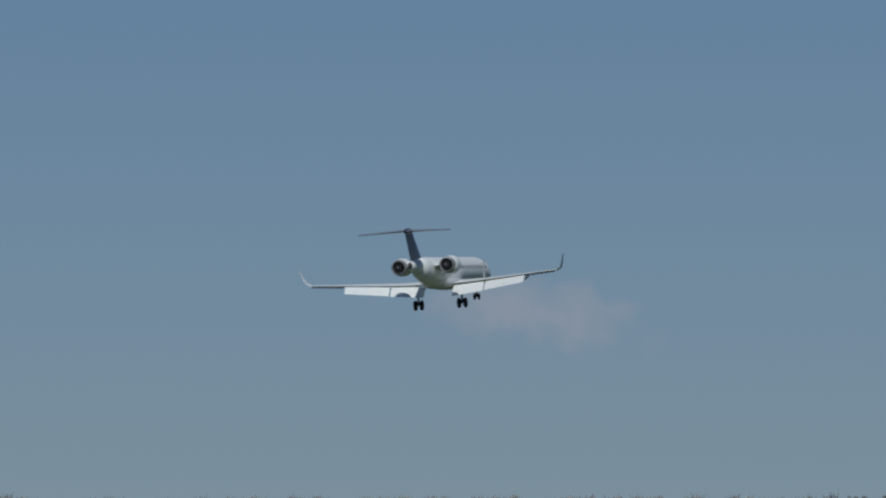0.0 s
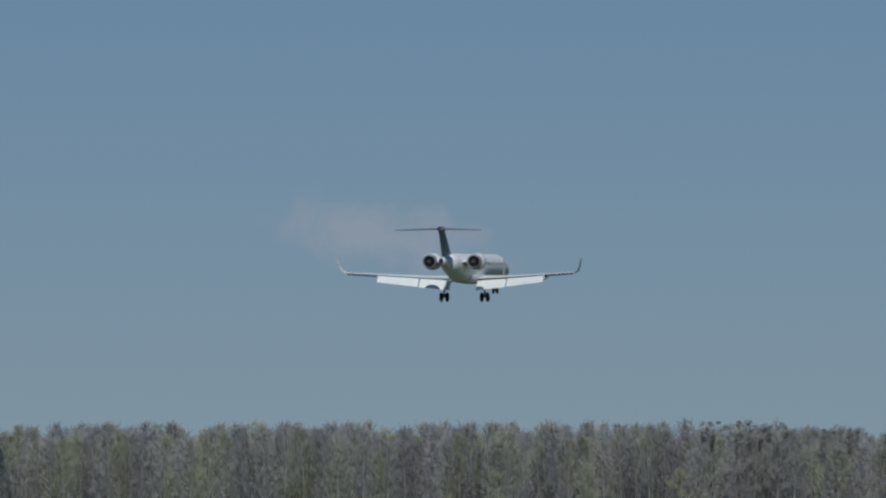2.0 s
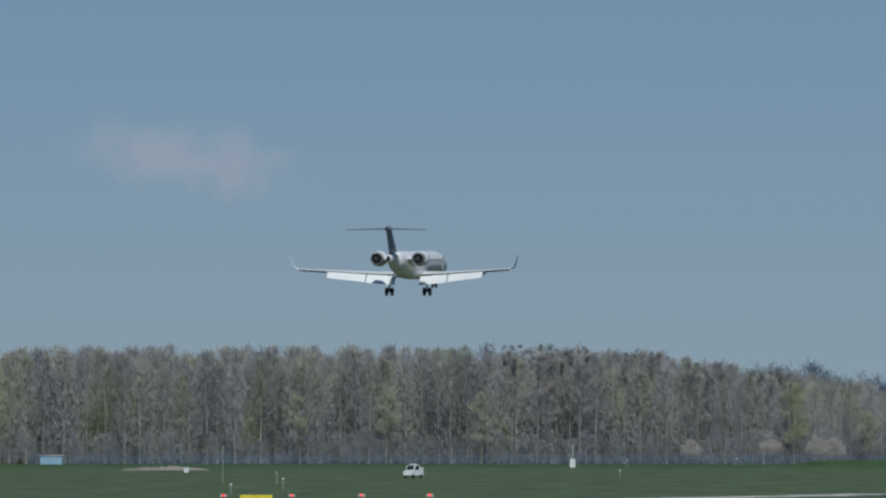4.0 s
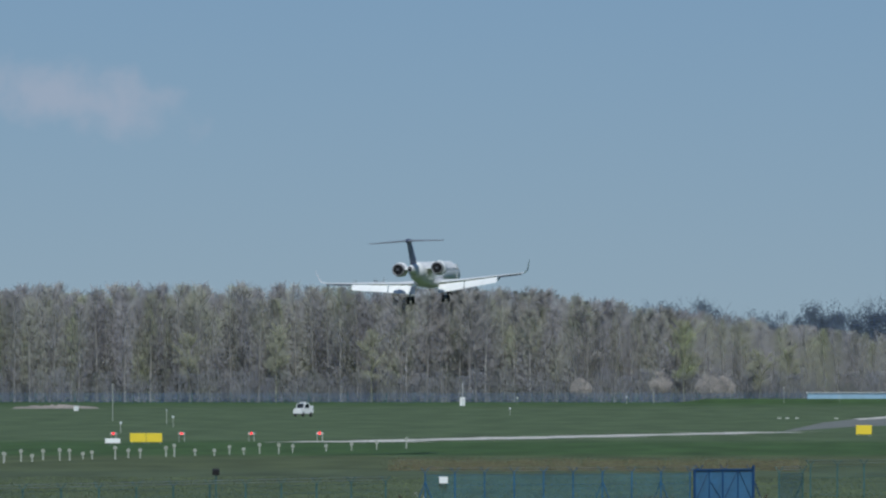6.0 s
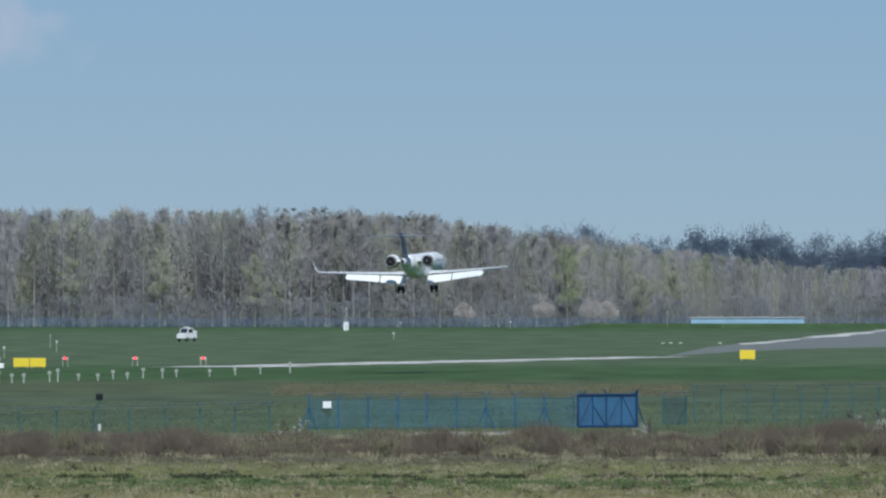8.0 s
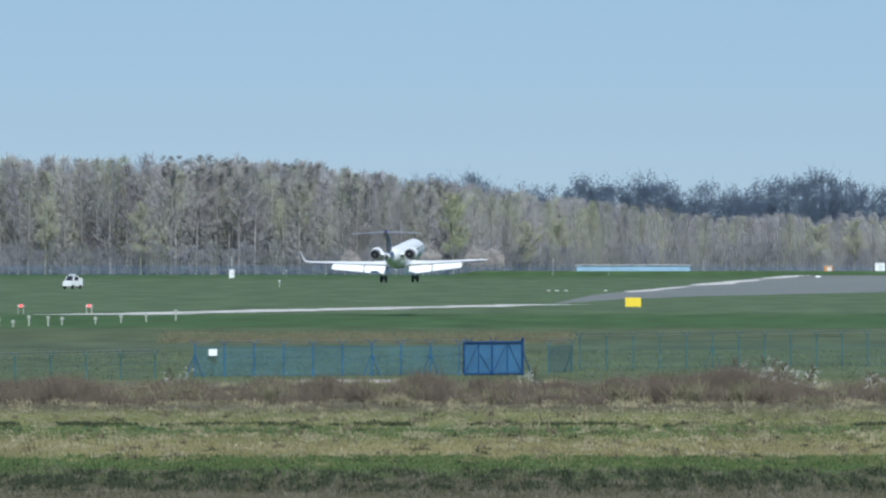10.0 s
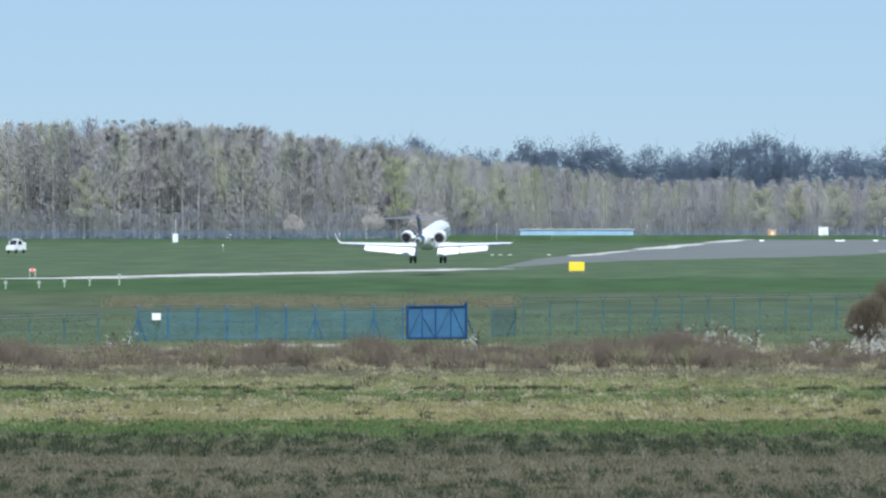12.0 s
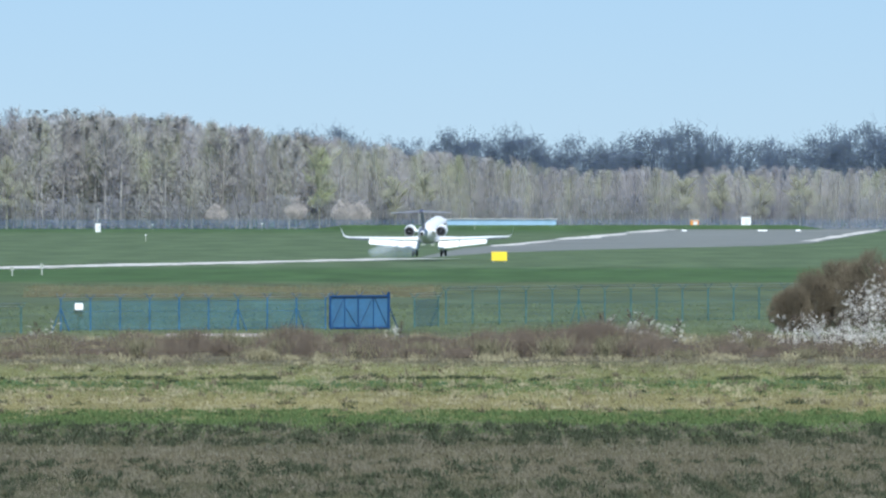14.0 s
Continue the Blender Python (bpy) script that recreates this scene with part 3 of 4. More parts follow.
        loft(bm, [foil(0, -5.2, 3.2, 2.4, 0.13), foil(s * 4.27, -6.9, 3.08, 1.1, 0.13)])
        part("tailplane", bm, M_HALFSHADE, jet, "pale tailplane, greyed for its shaded underside")
        # main gear
        gear = new("main_gear")
        gear.parent = jet
        bm = bmesh.new()
        rod(bm, (s * 2.05, 7.4, B - 1.2), (s * 2.05, 7.3, -3.5), 0.11)
        rod(bm, (s * 1.2, 7.5, B - 1.3), (s * 2.05, 7.3, -2.8), 0.06)
        rod(bm, (s * 1.72, 7.3, -3.54), (s * 2.38, 7.3, -3.54), 0.07)
        part("strut", bm, M_METAL, gear)
        for dx in (-0.3, 0.3):
            bm = bmesh.new()
            c = s * 2.05 + dx
            loft(bm, [[(c + w, 7.3 + r * math.sin(2 * math.pi * i / 20), -3.54 + r * math.cos(2 * math.pi * i / 20)) for i in range(20)]
                      for w, r in ((-0.14, 0.3), (-0.14, 0.4), (-0.08, 0.46), (0.08, 0.46), (0.14, 0.4), (0.14, 0.3))])
            part("tyre", bm, M_BLACK, gear)
        bm = bmesh.new()
        box(bm, (0.05, 1.1, 0.9), Matrix.Translation((s * 2.45, 7.4, B - 1.75)) @ pose(0, 0, 0, 0, s * 8, 0), 0.01)
        part("gear_door", bm, M_WHITE, gear)
    # fin: sections stacked upwards
    bm = bmesh.new()

    def fin(y, z, chord, thick):
        return [(w, y - q, z) for q, w in ((0, 0), (chord * .1, thick * .7), (chord * .35, thick), (chord, 0.02), (chord * .35, -thick), (chord * .1, -thick * .7))]
    loft(bm, [fin(1.2, -0.1, 6.3, 0.24), fin(-0.6, 0.75, 5.0, 0.22), fin(-3.9, 3.1, 3.4, 0.17)])
    part("fin", bm, M_NAVY, jet, "dark navy tail fin")
    bm = bmesh.new()
    loft(bm, [ring(-3.5, 3.2, 0.02, 0.02, 12), ring(-4.3, 3.2, 0.2, 0.22, 12), ring(-6.2, 3.2, 0.28, 0.28, 12), ring(-7.9, 3.18, 0.03, 0.03, 12)])
    part("tail_bullet", bm, M_NAVY, jet, smooth=True)
    gear = new("nose_gear")
    gear.parent = jet
    bm = bmesh.new()
    rod(bm, (0, 24.6, B - 1.1), (0, 24.8, -2.85), 0.08)
    rod(bm, (-0.28, 24.8, -2.9), (0.28, 24.8, -2.9), 0.05)
    part("strut", bm, M_METAL, gear)
    for dx in (-0.2, 0.2):
        bm = bmesh.new()
        loft(bm, [[(dx + w, 24.8 + r * math.sin(2 * math.pi * i / 16), -2.9 + r * math.cos(2 * math.pi * i / 16)) for i in range(16)] for w, r in ((-0.09, 0.2), (-0.09, 0.28), (-0.05, 0.31), (0.05, 0.31), (0.09, 0.28), (0.09, 0.2))])
        part("tyre", bm, M_BLACK, gear)
    return jet


JET = airliner()


# ---- single trees at the edge of the wood ----
def clump(rng, centre, radius, n, size, V, T, flat=0.8):
    """A loose ball of small leaf triangles."""
    p = rng.normal(size=(n, 3))
    p /= np.linalg.norm(p, axis=1, keepdims=True)
    p *= radius * rng.random((n, 1)) ** 0.4 * np.array([1, 1, flat])
    blades(rng, p + np.asarray(centre), rng.normal(size=(n, 3)) * size, size * 1.1, V, T)


def tree_thing(name, place, seed, high, spread, mat, label, crown=None, crown_mat=None, twigs=900, limbs=18, first=0.3, wide=0.09, group=""):
    """A tree of trunk with twigs, and a crown part of its own where it carries leaves, blossom or mistletoe."""
    thing = empty(name, label, "shrub" if high < 8 else "tree", group)
    thing.location = place
    v, t = bare_tree(seed, high, spread, limbs, twigs, first, wide)
    soup("trunk", v, t, mat, thing)
    if crown:
        rng = np.random.default_rng(seed + 500)
        V, T = [], []
        for c, r, n, size in crown(rng, high, spread):
            clump(rng, c, r, n, size, V, T)
        soup("crown", np.concatenate(V), np.concatenate(T), crown_mat, thing)
    return thing


def mistletoe(rng, high, spread):
    for k in range(13):
        a = rng.random() * 6.28
        r = spread * 0.85 * math.sqrt(rng.random())
        yield (r * math.cos(a), r * math.sin(a), high * (0.8 + 0.2 * rng.random())), 0.45 + 0.75 * rng.random() ** 2, 60, 0.24


def full_crown(rng, high, spread):
    for k in range(26):
        a, u = rng.random() * 6.28, rng.random()
        r = spread * (0.3 + 0.6 * rng.random()) * math.sin(math.pi * (0.15 + 0.8 * u))
        yield (r * math.cos(a), r * math.sin(a), high * (0.3 + 0.66 * u)), spread * 0.34, 230, 0.16


def round_crown(rng, high, spread):
    yield (0, 0, high * 0.5), spread * 0.98, 2600, 0.15
    for k in range(9):
        a, u = rng.random() * 6.28, rng.random()
        r = spread * 0.8 * math.cos(u * 1.3)
        yield (r * math.cos(a), r * math.sin(a), high * (0.45 + 0.45 * u)), spread * 0.22, 110, 0.14


def sprays(count, low):
    """Blossom set along upright sprays."""
    def crown(rng, high, spread):
        for k in range(count):
            a, r = rng.random() * 6.28, spread * math.sqrt(rng.random())
            top = high * (0.6 + 0.45 * rng.random()) * (1 - 0.35 * (r / spread) ** 2)
            lean = rng.normal(size=2) * 0.8
            for j in range(7):
                u = low + (1 - low) * j / 6
                jog = rng.normal(size=3) * 0.22
                yield (r * math.cos(a) + lean[0] * u + jog[0], r * math.sin(a) + lean[1] * u + jog[1], max(0.3, top * u + jog[2])), 0.17, 9, 0.05
    return crown


for k, (b, h) in enumerate([(-25.6, 27.6), (-24.0, 28.0), (-22.8, 27.4), (-21.3, 28.3), (-17.6, 26.6), (-16.6, 26.0), (-13.9, 23.6), (-9.4, 22.0), (-8.2, 21.4)]):
    tree_thing("mistletoe_tree", at(b, 3684 + 3 * (k % 3)), 200 + k, h, 4.2, M_BARK, "tall bare tree with dark mistletoe balls in its crown", mistletoe, M_MISTLE, group="mistletoe trees")
tree_thing("budding_tree", at(-7.8, 3676), 220, 18.8, 4.8, M_TWIG_G, "tree in fresh yellow-green spring leaf", full_crown, M_FRESH)
for k, (b, h) in enumerate([(-1.2, 13.0), (-3.0, 12.0), (-27.5, 17.0), (-33.5, 18.0), (-39.0, 16.5), (15.0, 11.5), (17.5, 12.5), (20.0, 12.0), (22.5, 12.0)]):
    tree_thing("leafing_tree", at(b, 3679 - 2 * (k % 2)), 230 + k, h, 3.6, M_TWIG_G, "tree in first pale green leaf before the wood", full_crown, M_LEAF, twigs=500, group="leafing trees")
for k, (b, h, s) in enumerate([(-14.3, 6.3, 2.7), (-9.25, 7.8, 2.8), (-6.2, 7.2, 3.4), (-5.2, 6.6, 2.6)]):
    tree_thing("blossom_shrub", at(b, 3668), 250 + k, h, s, M_BARK, "rounded shrub in pale blossom before the wood", round_crown, M_PALEBLOOM, twigs=300, limbs=14, first=0.1, group="pale shrubs")


def conifer(place, seed, high):
    thing = empty("conifer", "dark green conifer among the bare trees", "tree", "conifers")
    thing.location = place
    rng = np.random.default_rng(seed)
    V, T = [], []
    tube([(0, 0, 0), (0, 0, high * 0.5), (0, 0, high)], [0.3, 0.18, 0.02], 6, V, T)
    soup("trunk", np.concatenate(V), np.concatenate(T), M_BARK, thing)
    V, T = [], []
    for k in range(34):
        u = k / 34
        for j in range(7):
            a, r = rng.random() * 6.28, (1 - u) * high * 0.24 * (0.5 + 0.6 * rng.random()) + 0.2
            clump(rng, (r * math.cos(a), r * math.sin(a), high * (0.1 + 0.9 * u) - r * 0.3), 0.55, 22, 0.3, V, T, 0.5)
    soup("crown", np.concatenate(V), np.concatenate(T), M_CONIFER, thing)


for k, (b, h) in enumerate([(-76.0, 22.5), (-73.6, 21.0), (-72.6, 22.0), (-71.6, 21.2), (-70.4, 21.6)]):
    conifer(at(b, 3672 + 3 * (k % 2)), 300 + k, h)


# ---- things on the airfield ----
def papi(place):
    unit = empty("approach_light_unit", "slope indicator lamp box glowing red on short legs", "runway light", "slope indicator lamps")
    unit.location = place
    bm = bmesh.new()
    box(bm, (0.9, 1.1, 0.34), Matrix.Translation((0, 0, 1.05)), 0.04)
    part("housing", bm, M_POSTGREY, unit)
    for x in (-0.34, 0.34):
        for y in (-0.4, 0.4):
            bm = bmesh.new()
            rod(bm, (x, y, 0), (x, y, 0.9), 0.04)
            part("leg", bm, M_POSTGREY, unit)
    bm = bmesh.new()
    rod(bm, (0, -0.62, 1.08), (0, -0.54, 1.08), 0.15, 16)
    part("lamp", bm, M_RED, unit, "glowing red lamp")
    return unit


first = papi(at(-43.75, 2085))
for b, far in ((-39.45, 2088), (-35.05, 2091), (-30.75, 2094)):
    copy_thing(first, Matrix.Translation(at(b, far)))

cab = empty("control_box", "white metal control cabinet in the grass", "cabinet")
cab.location = at(-43.8, 2040)
bm = bmesh.new()
box(bm, (1.95, 0.8, 0.6), Matrix.Translation((0, 0, 0.38)), 0.04)
part("case", bm, M_WHITE, cab)
bm = bmesh.new()
box(bm, (2.05, 0.9, 0.08), Matrix.Translation((0, 0, 0.045)), 0.01)
part("plinth", bm, M_RUNWAY, cab)


def taxi_sign(place, panels, wide, high, turn=0.0):
    sign = empty("taxiway_sign", "bright yellow airfield guidance sign on a low frame", "sign", "yellow signs")
    sign.matrix_basis = Matrix.Translation(place) @ pose(0, 0, 0, 0, 0, turn)
    for k in range(panels):
        x = (k - (panels - 1) / 2) * (wide + 0.06)
        bm = bmesh.new()
        box(bm, (wide, 0.28, high), Matrix.Translation((x, 0, 0.2 + high / 2)), 0.03)
        part("panel", bm, M_YELLOW, sign)
        for dx in (-0.38, 0.38):
            bm = bmesh.new()
            rod(bm, (x + dx * wide, 0, 0), (x + dx * wide, 0, 0.25), 0.05)
            part("leg", bm, M_GREY, sign)
    return sign


taxi_sign(at(-41.7, 2042), 2, 2.05, 1.15)
taxi_sign(at(3.55, 2232), 1, 2.2, 1.3, 0)


def light_post(place, high, group="approach lights"):
    post = empty("approach_light", "pale approach light on a slender post", "runway light", group)
    post.location = place
    bm = bmesh.new()
    rod(bm, (0, 0, 0), (0, 0, high), 0.09, 6)
    part("post", bm, M_POSTGREY, post)
    bm = bmesh.new()
    rod(bm, (0, -0.18, high + 0.06), (0, 0.16, high + 0.14), 0.23, 10, 0.15)
    part("lamp", bm, M_POSTGREY, post, smooth=False)
    return post


rnd = random.Random(9)
one = None
for k, b in enumerate([-51.9, -49.6, -47.2, -44.8, -42.75, -40.4, -38.1, -36.2, -34.3, -32.5, -30.7, -28.9, -27.2, -25.4]):
    far = 1690 + 19.5 * k
    for dx in ((-1.8, -0.2, 1.7) if k < 4 else (-0.5, 1.3) if k < 9 else (0,)):
        p = at(b, far) + Vector((dx + rnd.uniform(-0.6, 0.6), rnd.uniform(-2, 2), 0))
        h = rnd.uniform(0.5, 1.3)
        light_post(p, h)

for b, far, h in ((-53.4, 1560, 2.4), (-51.0, 1590, 2.3), (-43.3, 2300, 1.5), (-40.4, 2600, 2.2), (-40.0, 2480, 1.6), (-43.8, 2700, 6.2), (-18.75, 2950, 1.2), (-18.3, 3540, 1.4), (-11.4, 3560, 1.5), (-9.7, 3580, 2.6), (-1.5, 3590, 3.6), (2.0, 3620, 2.6), (8.0, 3650, 3.0)):
    post = empty("marker_post", "thin pale marker post standing in the grass", "post", "marker posts")
    post.location = at(b, far)
    bm = bmesh.new()
    rod(bm, (0, 0, 0), (0, 0, h), 0.05, 6)
    part("pole", bm, M_POSTGREY, post)
    bm = bmesh.new()
    box(bm, (0.3, 0.3, 0.36) if h < 2.2 else (0.14, 0.14, 0.3), Matrix.Translation((0, 0, h)), 0.04)
    part("head", bm, M_LIGHTGREY, post)


def hut(name, place, size, mat, label, category, mast=0.0):
    thing = empty(name, label, category)
    thing.location = place
    w, d, h = size
    bm = bmesh.new()
    box(bm, (w, d, h), Matrix.Translation((0, 0, h / 2)), 0.04)
    part("body", bm, mat, thing)
    bm = bmesh.new()
    box(bm, (w + 0.2, d + 0.2, 0.12), Matrix.Translation((0, 0, h + 0.06)), 0.02)
    part("roof", bm, M_LIGHTGREY, thing)
    bm = bmesh.new()
    box(bm, (0.5 * w, 0.04, h * 0.7), Matrix.Translation((0.1 * w, -d / 2 - 0.02, h * 0.42)), 0.01)
    part("door", bm, M_LIGHTGREY, thing)
    if mast:
        bm = bmesh.new()
        rod(bm, (0, 0, h + 0.1), (0, 0, h + mast), 0.06, 6)
        part("mast", bm, M_LIGHTGREY, thing)


hut("equipment_hut", at(-21.75, 3450), (1.1, 1.1, 1.8), M_WHITE, "small white equipment hut at the field's far side", "hut", 3.2)
hut("equipment_hut", at(19.1, 3643, 0.9), (2.2, 2.0, 1.9), M_WHITE, "white box-shaped hut beside the runway", "hut")
hut("equipment_cabinet", at(15.85, 3643, 0.9), (1.9, 1.2, 1.2), M_ORANGE, "orange equipment cabinet beside the runway", "cabinet")
hut("equipment_cabinet", at(-46.1, 3150), (0.9, 0.8, 0.9), M_WHITE, "small white cabinet on the far grass", "cabinet")
for b in (15.2, 20.0, 20.3, 22.4):
    bm = bmesh.new()
    box(bm, (1.1, 0.8, 0.35), Matrix.Translation((0, 0, 0.175)), 0.08)
    ob = tagged(part("edge_marker", bm, M_WHITE), "low white marker at the runway's edge", "marker", "runway markers")
    ob.location = at(b, 3500)
for dx in (-1.6, -0.2, 1.5, 8.4):
    bm = bmesh.new()
    box(bm, (0.7, 0.6, 0.2), Matrix.Translation((0, 0, 0.1)), 0.05)
    ob = tagged(part("edge_marker", bm, M_POSTGREY), "low pale marker in the grass by the runway", "marker", "runway markers")
    ob.location = at(-1.2, 2790) + Vector((dx, 0, 0))


def long_shed(place, long, high, turn):
    shed = empty("long_shed", "long low light-blue sheet-clad shed before the wood", "shed")
    shed.matrix_basis = Matrix.Translation(place) @ pose(0, 0, 0, 0, 0, turn)
    bm = bmesh.new()
    box(bm, (long, 4, high), Matrix.Translation((0, 0, high / 2)))
    part("wall", bm, M_BLUESHEET, shed)
    bm = bmesh.new()
    box(bm, (long + 0.6, 4.6, 0.16), Matrix.Translation((0, 0, high + 0.08)), 0.02)
    part("roof", bm, M_GREY, shed)
    for k in range(14):
        bm = bmesh.new()
        box(bm, (0.12, 0.08, high - 0.1), Matrix.Translation((-long / 2 + 1 + k * (long - 2) / 13, -2.04, high / 2)))
        part("rib", bm, M_BLUESHEET, shed)


bm = bmesh.new()
loft(bm, [[(-60, -14, -0.2), (-52, 8, 0.95), (-52, 14, 0.95), (-60, 20, -0.2)], [(60, -14, -0.2), (52, 8, 0.95), (52, 14, 0.95), (60, 20, -0.2)]])
bank = tagged(part("bank", bm, M_GROUND), "low grassy bank at the field's far side", "bank", kind="structure")
bank.location = at(8.0, 3632)
long_shed(at(3.55, 3643, 0.9), 26, 1.35, 1)
long_shed(at(-54.6, 3640), 5, 2.0, 0)

# heap of pale earth
rng = np.random.default_rng(8)
bm = bmesh.new()
nx, ny = 26, 8
grid = [[bm.verts.new((-9 + 18 * i / nx, -4 + 8 * j / ny, 0 if i in (0, nx) or j in (0, ny) else (0.25 + 0.75 * math.sin(math.pi * i / nx) * rng.random()) * math.sin(math.pi * j / ny))) for j in range(ny + 1)] for i in range(nx + 1)]
for i in range(nx):
    for j in range(ny):
        bm.faces.new((grid[i][j], grid[i + 1][j], grid[i + 1][j + 1], grid[i][j + 1]))
heap = tagged(part("earth_mound", bm, M_EARTH), "low heap of pale dug earth on the far grass", "heap")
heap.location = at(-47.4, 3280)


def van(place, turn):
    car = empty("airfield_truck", "white airfield service truck with a light bar, parked on grass", "truck")
    car.matrix_basis = Matrix.Translation(place) @ pose(0, 0, 0, 0, 0, turn) @ Matrix.Diagonal((0.9, 1.0, 1.18, 1.0))
    bm = bmesh.new()
    prof = [(-2.1, 0.5), (-2.1, 1.15), (-1.15, 1.3), (-0.7, 2.05), (0.75, 2.1), (0.95, 1.75), (2.2, 1.7), (2.2, 0.5)]
    loft(bm, [[(x, y * 0.94, z) for x, z in prof] if abs(y) > 0.85 else [(x, y, z) for x, z in prof] for y in (-0.95, -0.8, 0.8, 0.95)])
    part("body", bm, M_WHITE, car)
    for s in (-1, 1):
        bm = bmesh.new()
        loft(bm, [[(x, s * y, z) for x, z in ((-0.98, 1.35), (-0.62, 1.95), (0.6, 1.98), (0.68, 1.35))] for y in (0.885, 0.905)])
        part("side_window", bm, M_GLASS, car)
        for x in (-1.35, 1.35):
            bm = bmesh.new()
            loft(bm, [[(x + r * math.sin(i * math.pi / 9), s * w, 0.36 + r * math.cos(i * math.pi / 9)) for i in range(18)] for w, r in ((0.74, 0.22), (0.74, 0.34), (0.78, 0.36), (0.93, 0.36), (0.97, 0.33), (0.97, 0.2))])
            part("wheel", bm, M_BLACK, car)
    bm = bmesh.new()
    box(bm, (0.05, 1.4, 0.5), Matrix.Translation((0.83, 0, 1.68)), 0.01)
    part("rear_window", bm, M_GLASS, car)
    bm = bmesh.new()
    loft(bm, [[(-1.16, y, 1.33), (-0.73, y, 2.0), (-0.76, y, 2.03), (-1.2, y, 1.36)] for y in (-0.72, 0.72)])
    part("windscreen", bm, M_GLASS, car)
    bm = bmesh.new()
    box(bm, (0.3, 1.3, 0.18), Matrix.Translation((0, 0, 2.2)), 0.04)
    part("light_bar", bm, M_LIGHTGREY, car)
    bm = bmesh.new()
    rod(bm, (0.5, 0.3, 2.05), (0.5, 0.3, 2.9), 0.03, 6)
    part("aerial", bm, M_METAL, car)


van(at(-31.8, 2870), 58)

# ---- fences ----
def fence_run(label, a, b, n_post, high, paint, panels, braces):
    """A wire fence of its own between two places: Y-topped posts, wire panels, braces, barbed wire."""
    fence = empty("perimeter_fence", label, "fence", "perimeter fences")
    for k in range(n_post):
        p = a.lerp(b, k / (n_post - 1))
        bm = bmesh.new()
        rod(bm, p, p + Vector((0, 0, high)), 0.065, 6)
        post = part("post", bm, paint, fence)
        for s in (-1, 1):
            bm = bmesh.new()
            rod(bm, p + Vector((0, 0, high - 0.05)), p + Vector((s * 0.34, 0.1 * s, high + 0.42)), 0.032, 5)
            part("arm", bm, paint, post)
        for s in (-1, 1):
            if (k, s) in braces:
                bm = bmesh.new()
                q = p + Vector((s * 0.68, 0.1, 0))
                rod(bm, p + Vector((0, 0, high * 0.72)), q, 0.045, 5)
                part("brace", bm, paint, fence)
    for k in range(n_post - 1):
        p, q = a.lerp(b, k / (n_post - 1)), a.lerp(b, (k + 1) / (n_post - 1))
        bm = bmesh.new()
        bm.faces.new([bm.verts.new(v) for v in (p + Vector((0, 0.02, 0.1)), q + Vector((0, 0.02, 0.1)), q + Vector((0, 0.02, high - 0.15)), p + Vector((0, 0.02, high - 0.15)))])
        part("wire_panel", bm, panels, fence)
        for z in (0.2, high * 0.62, high - 0.14):
            bm = bmesh.new()
            rod(bm, p + Vector((0, 0, z)), q + Vector((0, 0, z)), 0.012, 4)
            part("wire", bm, paint, fence)
    for z in (high + 0.15, high + 0.36):
        for s in (-1, 1):
            bm = bmesh.new()
            rod(bm, a + Vector((s * 0.25, 0, z)), b + Vector((s * 0.25, 0, z)), 0.01, 4)
            part("barbed_wire", bm, M_METAL, fence)
    return fence


BLUE_A, BLUE_B = at(-24.1, 1230), at(-7.4, 1243)
both_ways = [(k, s) for k in (0, 6, 8) for s in (-1, 1)]
fence_run("blue wire-mesh perimeter fence with Y-topped steel posts", BLUE_A, BLUE_B, 10, 2.5, M_BLUEPOST, M_PANEL, both_ways)
fence_run("green wire perimeter fence with braced Y-topped posts", at(0.18, 1288), at(23.1, 1334), 15, 2.7, M_POST, M_THINMESH, [(5, -1), (5, 1)])
fence_run("short blue-green mesh fence beside the gate", at(-1.8, 1262), at(-0.3, 1272), 2, 2.35, M_POST, M_PANEL, [(1, -1)])
fence_run("thin green wire fence on slender posts across the grass", at(-26.6, 1216), at(-54.4, 1128), 13, 1.95, M_POST, M_THINMESH, [])

# pale slab lying in the grass before the fence
bm = bmesh.new()
loft(bm, [[(x, -3.2 + 0.5 * math.sin(x * 1.3), -0.05), (x, -3.0 + 0.5 * math.sin(x * 1.3), 0.16 + 0.05 * math.sin(x * 2.1)), (x, 3.0, 0.2), (x, 3.3, -0.05)] for x in [-4.6 + 9.2 * i / 24 for i in range(25)]])
slab = tagged(part("path", bm, M_EARTH), "pale worn path on a low bank before the fence", "path", kind="structure")
slab.location = at(-13.6, 1193)

gate = empty("sliding_gate", "deep blue steel sliding gate with diagonal braces", "gate")
ga, gb = at(-7.12, 1244), at(-3.42, 1248)
gx = (gb - ga)


def gp(u, z):
    return ga + gx * u + Vector((0, 0, z))


